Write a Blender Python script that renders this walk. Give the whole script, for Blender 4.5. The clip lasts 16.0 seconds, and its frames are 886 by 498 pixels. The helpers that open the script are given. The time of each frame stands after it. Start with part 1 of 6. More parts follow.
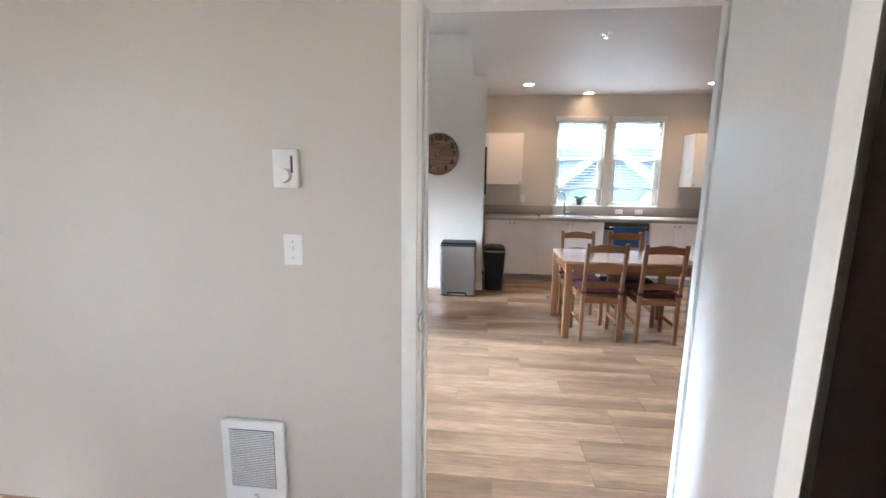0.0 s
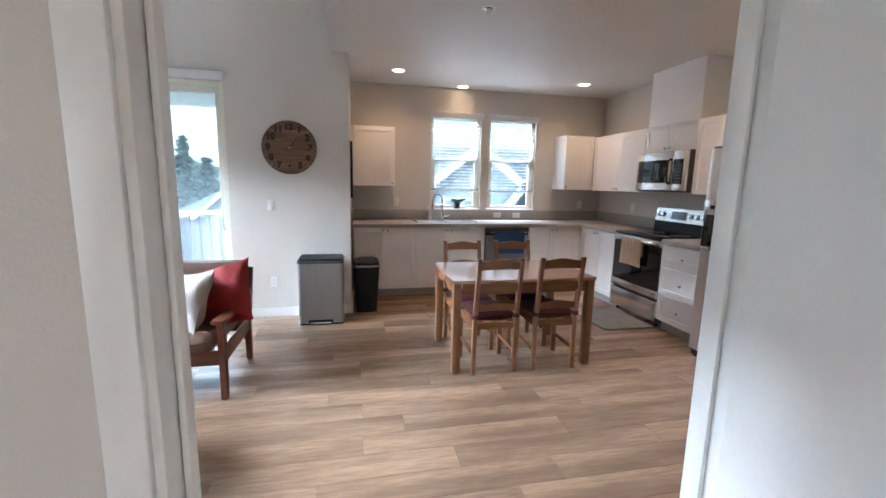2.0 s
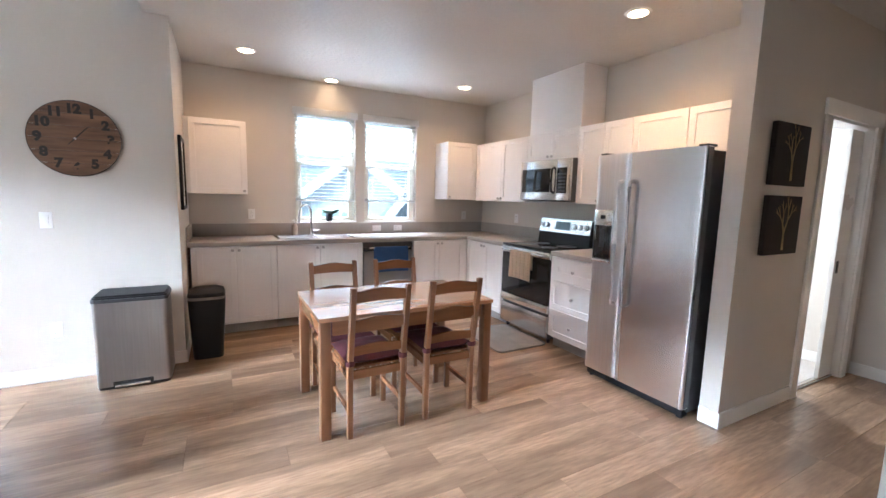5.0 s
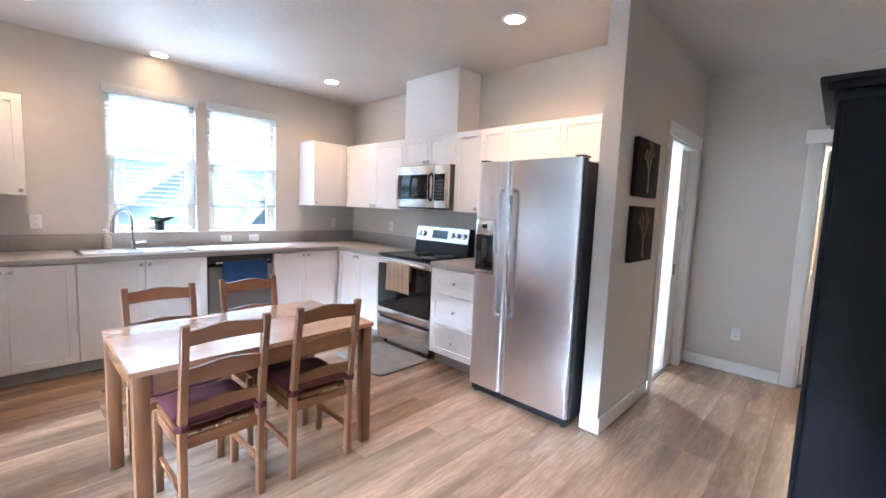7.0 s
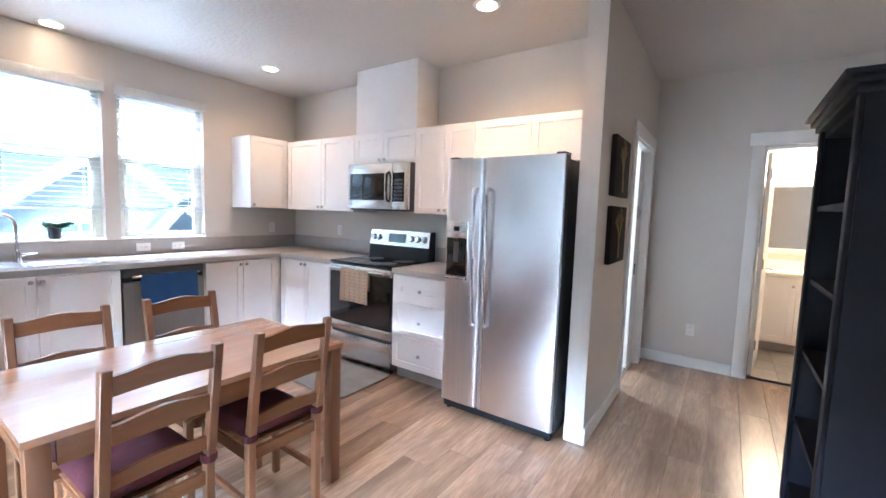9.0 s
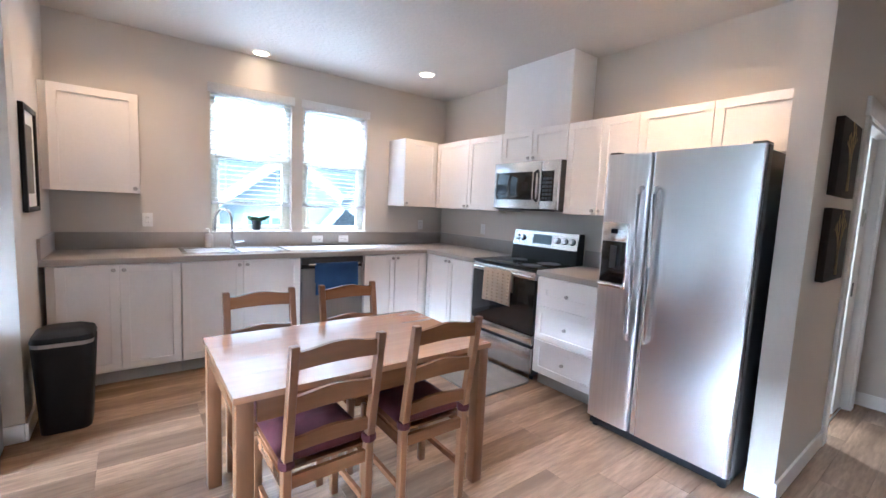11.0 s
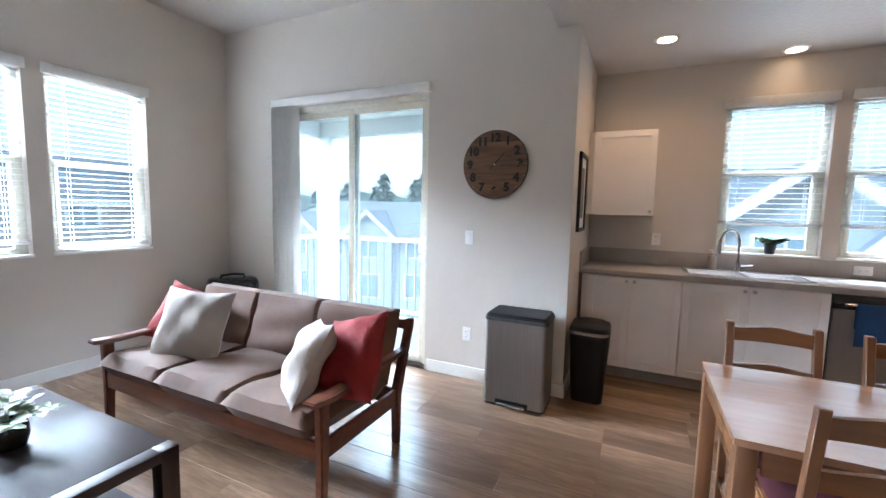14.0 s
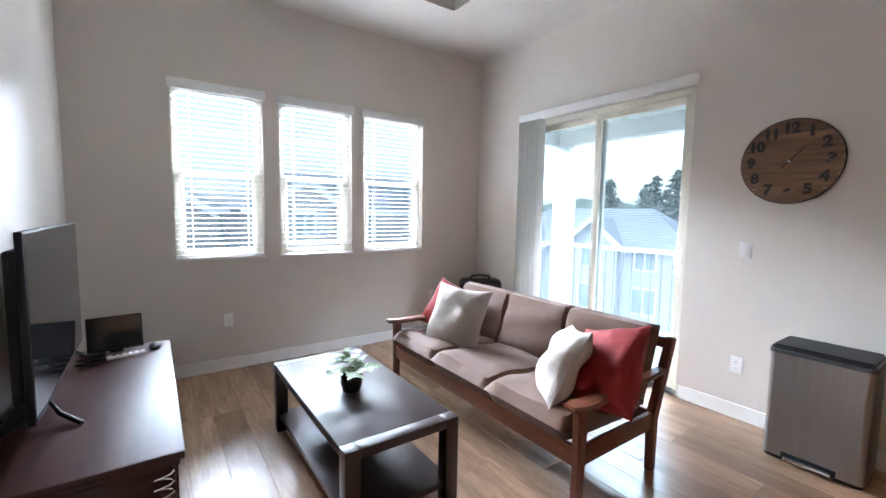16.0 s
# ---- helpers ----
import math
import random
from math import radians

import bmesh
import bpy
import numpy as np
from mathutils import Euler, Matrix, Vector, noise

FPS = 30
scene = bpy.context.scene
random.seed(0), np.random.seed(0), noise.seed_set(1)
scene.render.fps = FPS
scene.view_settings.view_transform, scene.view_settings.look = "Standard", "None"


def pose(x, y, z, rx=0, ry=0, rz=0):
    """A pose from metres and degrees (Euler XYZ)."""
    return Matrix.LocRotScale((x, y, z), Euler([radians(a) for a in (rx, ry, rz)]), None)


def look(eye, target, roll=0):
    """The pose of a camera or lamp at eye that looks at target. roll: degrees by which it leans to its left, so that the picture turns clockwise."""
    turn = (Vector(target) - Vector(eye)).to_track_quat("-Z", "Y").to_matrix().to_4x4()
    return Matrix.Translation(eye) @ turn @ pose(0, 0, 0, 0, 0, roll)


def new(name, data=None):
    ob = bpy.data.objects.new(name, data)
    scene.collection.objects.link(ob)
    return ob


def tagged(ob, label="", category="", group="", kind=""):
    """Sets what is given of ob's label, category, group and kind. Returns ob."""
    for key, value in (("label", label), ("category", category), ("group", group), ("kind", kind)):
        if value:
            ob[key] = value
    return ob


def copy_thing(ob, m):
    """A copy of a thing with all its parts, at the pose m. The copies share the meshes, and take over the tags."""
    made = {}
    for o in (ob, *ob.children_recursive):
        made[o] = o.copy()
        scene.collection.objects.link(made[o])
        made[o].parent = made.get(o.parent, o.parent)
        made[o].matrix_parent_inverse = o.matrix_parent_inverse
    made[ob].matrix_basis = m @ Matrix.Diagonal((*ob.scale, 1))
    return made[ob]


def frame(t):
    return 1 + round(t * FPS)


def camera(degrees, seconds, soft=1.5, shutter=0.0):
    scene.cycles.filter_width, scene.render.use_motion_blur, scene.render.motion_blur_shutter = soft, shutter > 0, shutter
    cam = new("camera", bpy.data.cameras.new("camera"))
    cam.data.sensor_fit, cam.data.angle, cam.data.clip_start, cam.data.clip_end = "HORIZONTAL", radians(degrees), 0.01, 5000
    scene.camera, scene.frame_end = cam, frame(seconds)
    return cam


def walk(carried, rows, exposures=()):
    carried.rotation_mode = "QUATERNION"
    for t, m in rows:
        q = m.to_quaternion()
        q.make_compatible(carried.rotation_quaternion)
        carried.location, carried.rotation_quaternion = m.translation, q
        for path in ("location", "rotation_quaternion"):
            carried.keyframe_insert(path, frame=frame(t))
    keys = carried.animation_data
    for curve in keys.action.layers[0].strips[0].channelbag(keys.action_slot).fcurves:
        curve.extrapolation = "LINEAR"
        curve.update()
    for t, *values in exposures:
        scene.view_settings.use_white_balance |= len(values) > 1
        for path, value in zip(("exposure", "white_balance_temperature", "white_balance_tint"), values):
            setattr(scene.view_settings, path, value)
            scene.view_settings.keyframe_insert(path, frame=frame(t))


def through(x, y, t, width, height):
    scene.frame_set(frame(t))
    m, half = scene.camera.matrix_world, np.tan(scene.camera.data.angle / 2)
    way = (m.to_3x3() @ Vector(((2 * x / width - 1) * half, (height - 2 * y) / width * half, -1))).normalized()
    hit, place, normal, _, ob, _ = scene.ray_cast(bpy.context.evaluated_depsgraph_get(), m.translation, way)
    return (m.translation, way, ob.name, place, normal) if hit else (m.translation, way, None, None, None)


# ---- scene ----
cam = camera(94.0, 16.0)
PATH = [
    (0, (0.004, 0.182, 1.436), (-0.186, 2.147, 1.114), 0.8),
    (0.5, (-0.023, 0.375, 1.416), (-0.077, 2.348, 1.094), 0.0),
    (1, (-0.003, 0.645, 1.422), (0.124, 2.615, 1.102), 0.4),
    (1.5, (0.036, 0.841, 1.432), (0.305, 2.797, 1.113), 0.6),
    (2, (0.056, 1.044, 1.458), (0.467, 2.976, 1.144), 1.2),
    (2.5, (0.077, 1.208, 1.466), (0.59, 3.116, 1.154), 1.2),
    (3, (0.105, 1.341, 1.47), (0.711, 3.223, 1.162), 1.0),
    (3.5, (0.216, 1.465, 1.443), (0.875, 3.332, 1.162), 0.7),
    (3.7, (0.235, 1.502, 1.452), (0.916, 3.361, 1.168), 0.7),
    (5.8, (0.315, 1.817, 1.422), (1.49, 3.421, 1.206), 1.9),
    (6, (0.304, 1.867, 1.426), (1.54, 3.425, 1.212), 2.0),
    (6.5, (0.375, 1.931, 1.445), (1.725, 3.391, 1.23), 2.2),
    (7, (0.465, 2.004, 1.436), (1.907, 3.376, 1.237), 2.2),
    (7.5, (0.547, 2.079, 1.422), (2.088, 3.342, 1.243), 2.0),
    (8, (0.575, 2.174, 1.43), (2.196, 3.332, 1.248), 2.1),
    (8.2, (0.549, 2.236, 1.423), (2.202, 3.349, 1.251), 1.7),
    (10.5, (0.502, 2.444, 1.418), (1.922, 3.839, 1.218), 2.4),
    (11, (0.505, 2.493, 1.409), (1.705, 4.081, 1.209), 2.6),
    (11.5, (0.539, 2.541, 1.412), (1.448, 4.311, 1.206), 2.8),
    (12, (0.564, 2.526, 1.43), (1.114, 4.437, 1.213), 2.8),
    (12.5, (0.576, 2.522, 1.42), (0.75, 4.503, 1.204), 2.6),
    (13, (0.576, 2.507, 1.433), (0.368, 4.484, 1.211), 2.1),
    (13.5, (0.516, 2.477, 1.427), (-0.029, 4.39, 1.222), 1.8),
    (14, (0.449, 2.452, 1.431), (-0.398, 4.253, 1.237), 1.3),
    (14.5, (0.35, 2.4, 1.44), (-0.741, 4.065, 1.255), 1.1),
    (15, (0.268, 2.338, 1.427), (-1.039, 3.841, 1.25), 0.8),
    (15.5, (0.265, 2.292, 1.422), (-1.234, 3.604, 1.251), 0.8),
    (16, (0.322, 2.275, 1.43), (-1.308, 3.42, 1.252), 0.9),
]
EXPOSURES = [
    (0.0, 3.35, 5450, 8), (2.0, 2.95, 5450, 9), (3.5, 2.95, 5750, 14), (6.0, 3.85, 5150, 8), (8.0, 3.9, 4950, 8),
    (10.5, 3.7, 4950, 8), (12.0, 3.55, 5100, 9), (13.5, 2.85, 5450, 10), (15.0, 2.8, 5550, 11), (16.0, 2.85, 5750, 13),
]
walk(cam, [(t, look(eye, target, roll)) for t, eye, target, roll in PATH], EXPOSURES)

# ---- world and light ----
world = bpy.data.worlds.new("sky")
scene.world = world
world.use_nodes = True
wn = world.node_tree
sky = wn.nodes.new("ShaderNodeTexSky")
sky.sky_type, sky.sun_disc = "NISHITA", False
sky.sun_elevation, sky.sun_rotation = radians(50), radians(196)
sky.air_density, sky.dust_density, sky.ozone_density = 1.0, 2.0, 1.0
back = wn.nodes["Background"]
back.inputs["Strength"].default_value = 0.15
pale = wn.nodes.new("ShaderNodeHueSaturation")
pale.inputs["Saturation"].default_value = 0.3
wn.links.new(sky.outputs[0], pale.inputs["Color"])
wn.links.new(pale.outputs[0], back.inputs["Color"])

sun = new("sun", bpy.data.lights.new("sun", "SUN"))
sun.data.energy, sun.data.angle, sun.data.color = 0.9, radians(25), (1.0, 0.96, 0.92)
sun.matrix_world = look((-2, -7, 8.6), (0, 0, 0))


def can_lamp(x, y, z, watts):
    ob = new("can_lamp", bpy.data.lights.new("can_lamp", "SPOT"))
    ob.data.energy, ob.data.color, ob.data.spot_size, ob.data.spot_blend = watts, (1.0, 0.58, 0.28), radians(150), 1.0
    ob.data.shadow_soft_size = 0.05
    ob.location = (x, y, z)



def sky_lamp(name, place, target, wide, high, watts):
    """An added area lamp, out of view, that strengthens the overcast sky's light."""
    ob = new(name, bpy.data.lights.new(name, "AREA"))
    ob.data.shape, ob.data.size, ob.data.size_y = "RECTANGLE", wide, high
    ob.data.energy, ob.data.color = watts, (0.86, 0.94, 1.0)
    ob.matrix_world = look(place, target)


# added panels that boost daylight through the north and west windows
sky_lamp("sky_fill_north", (0.0, 11.0, 6.4), (0.0, 5.0, 1.6), 13.0, 3.6, 1750)
sky_lamp("sky_fill_west", (-10.6, 3.6, 5.4), (-3.7, 3.6, 1.7), 8.0, 2.6, 4800)
# added lamp beyond an unseen opening, lighting the bedroom wall and door
sky_lamp("sky_fill_bedroom", (-8.5, -0.4, 3.2), (-2.6, -0.3, 1.5), 4.0, 2.4, 30)
# added lamp set in an unseen opening to brighten far bedroom and hall
sky_lamp("fill_light_far_bedroom", (5.09, 5.0, 1.65), (3.9, 5.0, 1.6), 0.88, 1.25, 17)
CANS = [(0.56, 6.12), (1.49, 6.70), (2.94, 6.12), (2.93, 3.75)]
for cx, cy in CANS:
    can_lamp(cx, min(cy, 6.6), 2.735, 0.9 if cy > 6.65 else (6 if cy > 5 else 13))
bath_lamp = new("bath_lamp", bpy.data.lights.new("bath_lamp", "POINT"))
bath_lamp.data.energy, bath_lamp.data.color, bath_lamp.data.shadow_soft_size = 6, (1.0, 0.64, 0.33), 0.12
bath_lamp.location = (6.2, 1.75, 2.0)


# ---- materials ----
def shade(name, color, rough=0.5, metal=0.0, grain=(40.0, 0.06), stain=(2.5, 0.05), bump=(60.0, 0.05), spread=0.0, stretch=(1, 1, 1), coat=0.0, sheen=0.0, through=0.0, blotch=None):
    """A surface with fine grain, broad stains and relief; spread varies it from piece to piece."""
    m = bpy.data.materials.new(name)
    m.use_nodes = True
    t = m.node_tree
    n, l = t.nodes, t.links
    p = n["Principled BSDF"]
    co = n.new("ShaderNodeTexCoord")
    mp = n.new("ShaderNodeMapping")
    mp.inputs["Scale"].default_value = stretch
    l.new(co.outputs["Object"], mp.inputs["Vector"])
    info = n.new("ShaderNodeObjectInfo")
    off = n.new("ShaderNodeVectorMath")
    off.operation = "MULTIPLY_ADD"
    comb = n.new("ShaderNodeCombineXYZ")
    for k in range(3):
        l.new(info.outputs["Random"], comb.inputs[k])
    l.new(comb.outputs[0], off.inputs[0])
    off.inputs[1].default_value = (37, 53, 71) if spread else (0, 0, 0)
    l.new(mp.outputs[0], off.inputs[2])

    def noise_tex(scale, detail):
        x = n.new("ShaderNodeTexNoise")
        x.inputs["Scale"].default_value, x.inputs["Detail"].default_value = scale, detail
        l.new(off.outputs[0], x.inputs["Vector"])
        return x

    g, s = noise_tex(grain[0], 6), noise_tex(stain[0], 3)
    val = None
    for tex, amount in ((g.outputs["Fac"], grain[1]), (s.outputs["Fac"], stain[1]), (info.outputs["Random"], spread)):
        r = n.new("ShaderNodeMapRange")
        r.inputs["To Min"].default_value, r.inputs["To Max"].default_value = 1 - amount, 1 + amount
        if tex.node != info:
            r.inputs["From Min"].default_value, r.inputs["From Max"].default_value = 0.3, 0.7
        l.new(tex, r.inputs["Value"])
        if val is None:
            val = r.outputs[0]
        else:
            mu = n.new("ShaderNodeMath")
            mu.operation = "MULTIPLY"
            l.new(val, mu.inputs[0])
            l.new(r.outputs[0], mu.inputs[1])
            val = mu.outputs[0]
    sc = n.new("ShaderNodeVectorMath")
    sc.operation = "SCALE"
    sc.inputs[0].default_value = color
    l.new(val, sc.inputs["Scale"])
    last = sc.outputs[0]
    if blotch:
        # a second colour that comes and goes along the grain
        ramp = n.new("ShaderNodeMapRange")
        ramp.inputs["From Min"].default_value, ramp.inputs["From Max"].default_value = 0.38, 0.72
        b = noise_tex(blotch[0], 5)
        l.new(b.outputs["Fac"], ramp.inputs["Value"])
        mix = n.new("ShaderNodeMix")
        mix.data_type = "RGBA"
        l.new(ramp.outputs[0], mix.inputs["Factor"])
        l.new(last, mix.inputs["A"])
        mix.inputs["B"].default_value = (*blotch[1], 1)
        last = mix.outputs["Result"]
    l.new(last, p.inputs["Base Color"])
    rr = n.new("ShaderNodeMapRange")
    rr.inputs["To Min"].default_value, rr.inputs["To Max"].default_value = max(rough - 0.06, 0.02), min(rough + 0.06, 1)
    l.new(s.outputs["Fac"], rr.inputs["Value"])
    l.new(rr.outputs[0], p.inputs["Roughness"])
    p.inputs["Metallic"].default_value = metal
    p.inputs["Coat Weight"].default_value = coat
    p.inputs["Sheen Weight"].default_value = sheen
    if bump[1]:
        bt = noise_tex(bump[0], 4)
        bn = n.new("ShaderNodeBump")
        bn.inputs["Strength"].default_value, bn.inputs["Distance"].default_value = bump[1], 0.01
        l.new(bt.outputs["Fac"], bn.inputs["Height"])
        l.new(bn.outputs[0], p.inputs["Normal"])
    if through:
        tr = n.new("ShaderNodeBsdfTranslucent")
        tr.inputs["Color"].default_value = (*color, 1)
        mx = n.new("ShaderNodeMixShader")
        mx.inputs["Fac"].default_value = through
        l.new(p.outputs[0], mx.inputs[1])
        l.new(tr.outputs[0], mx.inputs[2])
        l.new(mx.outputs[0], n["Material Output"].inputs["Surface"])
    return m


def glow(name, color, strength):
    m = bpy.data.materials.new(name)
    m.use_nodes = True
    p = m.node_tree.nodes["Principled BSDF"]
    p.inputs["Base Color"].default_value = (0.9, 0.9, 0.88, 1)
    p.inputs["Emission Color"].default_value = (*color, 1)
    p.inputs["Emission Strength"].default_value = strength
    return m


def clear_glass(name, veil, tint):
    m = bpy.data.materials.new(name)
    m.use_nodes = True
    n, l = m.node_tree.nodes, m.node_tree.links
    n.remove(n["Principled BSDF"])
    tr, gl, mx, fr = (n.new("ShaderNodeBsdf" + k) if k in ("Transparent", "Glossy") else n.new("ShaderNode" + k) for k in ("Transparent", "Glossy", "MixShader", "Fresnel"))
    # grey tint dims the over-bright view outside
    tr.inputs["Color"].default_value = (tint * 0.92, tint, tint * 1.02, 1)
    gl.inputs["Roughness"].default_value = 0.02
    fr.inputs["IOR"].default_value = 1.25
    l.new(fr.outputs[0], mx.inputs["Fac"])
    # pale translucent veil that puts outdoor haze and glare into the pane
    haze = n.new("ShaderNodeBsdfTranslucent")
    haze.inputs["Color"].default_value = (0.80, 0.90, 0.96, 1)
    hazed = n.new("ShaderNodeMixShader")
    hazed.inputs["Fac"].default_value = veil
    l.new(tr.outputs[0], hazed.inputs[1])
    l.new(haze.outputs[0], hazed.inputs[2])
    l.new(hazed.outputs[0], mx.inputs[1])
    l.new(gl.outputs[0], mx.inputs[2])
    l.new(mx.outputs[0], n["Material Output"].inputs["Surface"])
    return m


WALL = shade("wall_paint", (0.61, 0.56, 0.50), 0.55, grain=(180, 0.015), stain=(1.2, 0.02), bump=(140, 0.12))
WARM = WALL
CEIL = shade("ceiling_paint", (0.57, 0.535, 0.495), 0.5, grain=(60, 0.02), stain=(1.5, 0.03), bump=(28, 0.5))
TRIM = shade("white_trim_paint", (0.80, 0.78, 0.74), 0.3, grain=(60, 0.015), stain=(3, 0.02), bump=(30, 0.03))
CABINET = shade("white_cabinet_paint", (0.82, 0.79, 0.77), 0.35, grain=(60, 0.015), stain=(3, 0.02), bump=(50, 0.02))
PLANK = shade("vinyl_plank", (0.35, 0.225, 0.140), 0.24, grain=(30, 0.2), stain=(4, 0.2), bump=(60, 0.05), spread=0.14, stretch=(0.28, 2.2, 1), blotch=(2.4, (0.165, 0.104, 0.064)))
SUBFLOOR = shade("dark_joint", (0.10, 0.07, 0.05), 0.7)
COUNTER = shade("grey_laminate", (0.36, 0.33, 0.305), 0.42, grain=(220, 0.10), stain=(6, 0.05), bump=(200, 0.01))
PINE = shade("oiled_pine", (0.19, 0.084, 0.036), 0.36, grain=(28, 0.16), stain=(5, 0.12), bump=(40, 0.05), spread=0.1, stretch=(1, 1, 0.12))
# glossy top, paler than PINE: the windows' whitish reflection is in its colour
PINE_TOP = shade("pine_top_painted_sheen", (0.44, 0.225, 0.120), 0.26, grain=(28, 0.10), stain=(5, 0.08), bump=(40, 0.03), spread=0.05, stretch=(0.1, 1, 1), coat=1.0)
PINE_TOP.node_tree.nodes["Principled BSDF"].inputs["Coat Roughness"].default_value = 0.24
PINE_TOP.node_tree.nodes["Principled BSDF"].inputs["Coat IOR"].default_value = 1.75
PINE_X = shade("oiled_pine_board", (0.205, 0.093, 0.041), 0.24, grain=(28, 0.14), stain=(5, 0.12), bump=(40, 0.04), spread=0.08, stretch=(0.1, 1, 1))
MAROON = shade("maroon_cotton", (0.060, 0.006, 0.010), 0.85, grain=(300, 0.2), stain=(12, 0.2), bump=(16, 0.5))
STEEL = shade("brushed_steel", (0.74, 0.735, 0.745), 0.27, 1.0, grain=(90, 0.05), stain=(2.0, 0.05), bump=(25, 0.015), stretch=(1, 1, 0.03))
STEEL_H = shade("brushed_steel_level", (0.72, 0.715, 0.71), 0.24, 1.0, grain=(90, 0.05), stain=(2.0, 0.05), bump=(25, 0.01), stretch=(0.03, 0.03, 1))
BINSTEEL = shade("dull_brushed_steel", (0.34, 0.327, 0.315), 0.36, 1.0, grain=(90, 0.05), stain=(2.0, 0.06), bump=(25, 0.015), stretch=(1, 1, 0.03))
CHROME = shade("chrome", (0.75, 0.75, 0.75), 0.12, 1.0, bump=(30, 0.0))
NICKEL = shade("nickel", (0.48, 0.46, 0.44), 0.3, 1.0, bump=(30, 0.0))
BLACK = shade("black_plastic", (0.006, 0.006, 0.007), 0.5, grain=(120, 0.1), stain=(5, 0.1), bump=(150, 0.05))
BLACK.node_tree.nodes["Principled BSDF"].inputs["Specular IOR Level"].default_value = 0.25
BLACKGLASS = shade("black_glass", (0.012, 0.012, 0.013), 0.06, bump=(30, 0.0))
DARKGREY = shade("dark_grey_enamel", (0.045, 0.045, 0.048), 0.4, bump=(100, 0.03))
WHITEP = shade("white_plastic", (0.80, 0.79, 0.77), 0.35, grain=(60, 0.01), bump=(60, 0.0))
VINYL = shade("almond_vinyl", (0.72, 0.70, 0.60), 0.4, bump=(60, 0.0))
SLAT = shade("blind_slat", (0.80, 0.79, 0.77), 0.45, bump=(40, 0.02), through=0.3)
VANE = shade("white_fabric_vane", (0.84, 0.83, 0.81), 0.6, bump=(40, 0.02), through=0.5)
# each pane's painted haze and dimming are set separately
GLASS = clear_glass("window_glass", 0.004, 0.42)
GLASS_SINK = clear_glass("kitchen_window_glass", 0.010, 0.42)
GLASS_DOOR = clear_glass("hazed_door_glass", 0.04, 0.62)
TEAK = shade("teak", (0.125, 0.042, 0.022), 0.3, grain=(30, 0.25), stain=(5, 0.15), bump=(40, 0.04), stretch=(0.15, 1, 1))
TAUPE = shade("taupe_suede", (0.112, 0.058, 0.034), 0.85, grain=(260, 0.08), stain=(7, 0.16), bump=(9, 0.35), sheen=0.08)
CREAM = shade("cream_cotton", (0.36, 0.31, 0.27), 0.85, grain=(300, 0.06), stain=(7, 0.07), bump=(14, 1.0))
RED = shade("red_cotton", (0.21, 0.010, 0.008), 0.85, grain=(300, 0.10), stain=(7, 0.12), bump=(14, 1.0))
ESPRESSO = shade("espresso_veneer", (0.022, 0.012, 0.010), 0.32, grain=(35, 0.2), stain=(4, 0.15), bump=(50, 0.02), stretch=(0.15, 1, 1))
WALNUT = shade("dark_walnut_lacquer", (0.036, 0.012, 0.009), 0.36, grain=(30, 0.25), stain=(4, 0.2), bump=(40, 0.02), stretch=(0.15, 1, 1))
WALNUT.node_tree.nodes["Principled BSDF"].inputs["Specular IOR Level"].default_value = 0.3
NAVY = shade("blue_black_paint", (0.008, 0.008, 0.012), 0.5, grain=(60, 0.08), stain=(3, 0.1), bump=(80, 0.04))
BLUE = shade("blue_towel", (0.045, 0.12, 0.31), 0.9, grain=(300, 0.2), stain=(9, 0.1), bump=(120, 0.4))
BEIGE = shade("beige_towel", (0.80, 0.62, 0.45), 0.9, grain=(300, 0.1), stain=(9, 0.1), bump=(120, 0.4))
TANWEAVE = shade("tan_weave", (0.62, 0.42, 0.27), 0.9, bump=(120, 0.3))
GREYMAT = shade("grey_mat", (0.21, 0.195, 0.18), 0.9, grain=(260, 0.12), stain=(7, 0.12), bump=(150, 0.4))
CLOCKWOOD = shade("weathered_board", (0.165, 0.088, 0.048), 0.65, grain=(22, 0.35), stain=(5, 0.25), bump=(40, 0.2), spread=0.22, stretch=(0.2, 1, 1.6))
INK = shade("dark_brown_iron", (0.02, 0.015, 0.012), 0.6)
LEAF = shade("leaf_green", (0.075, 0.16, 0.045), 0.5, grain=(60, 0.2), stain=(14, 0.25), bump=(90, 0.1), spread=0.25)
LEAFPALE = shade("leaf_variegated", (0.17, 0.25, 0.12), 0.5, grain=(70, 0.3), stain=(30, 0.35), bump=(90, 0.1), spread=0.3)
SOIL = shade("potting_soil", (0.05, 0.035, 0.025), 0.95, bump=(90, 0.8))
CARPET = shade("cream_carpet", (0.58, 0.53, 0.48), 0.95, grain=(200, 0.12), stain=(4, 0.06), bump=(160, 0.8))
TILE = shade("slate_vinyl_tile", (0.16, 0.145, 0.13), 0.45, grain=(30, 0.1), stain=(5, 0.2), spread=0.35, bump=(40, 0.05))
BROWNART = shade("brown_canvas", (0.016, 0.009, 0.006), 0.9, grain=(120, 0.2), stain=(8, 0.3), bump=(200, 0.2))
GOLD = shade("tan_paint_strokes", (0.38, 0.25, 0.11), 0.7, grain=(90, 0.3))
SIDING = shade("taupe_siding", (0.38, 0.33, 0.315), 0.7, grain=(8, 0.04), stain=(0.6, 0.06), bump=(30, 0.05))
SIDINGB = shade("grey_siding", (0.36, 0.38, 0.41), 0.7, grain=(8, 0.04), stain=(0.6, 0.06), bump=(30, 0.05))
SHINGLE = shade("grey_roof_shingle", (0.20, 0.22, 0.25), 0.9, grain=(14, 0.16), stain=(1.2, 0.12), bump=(24, 0.4))
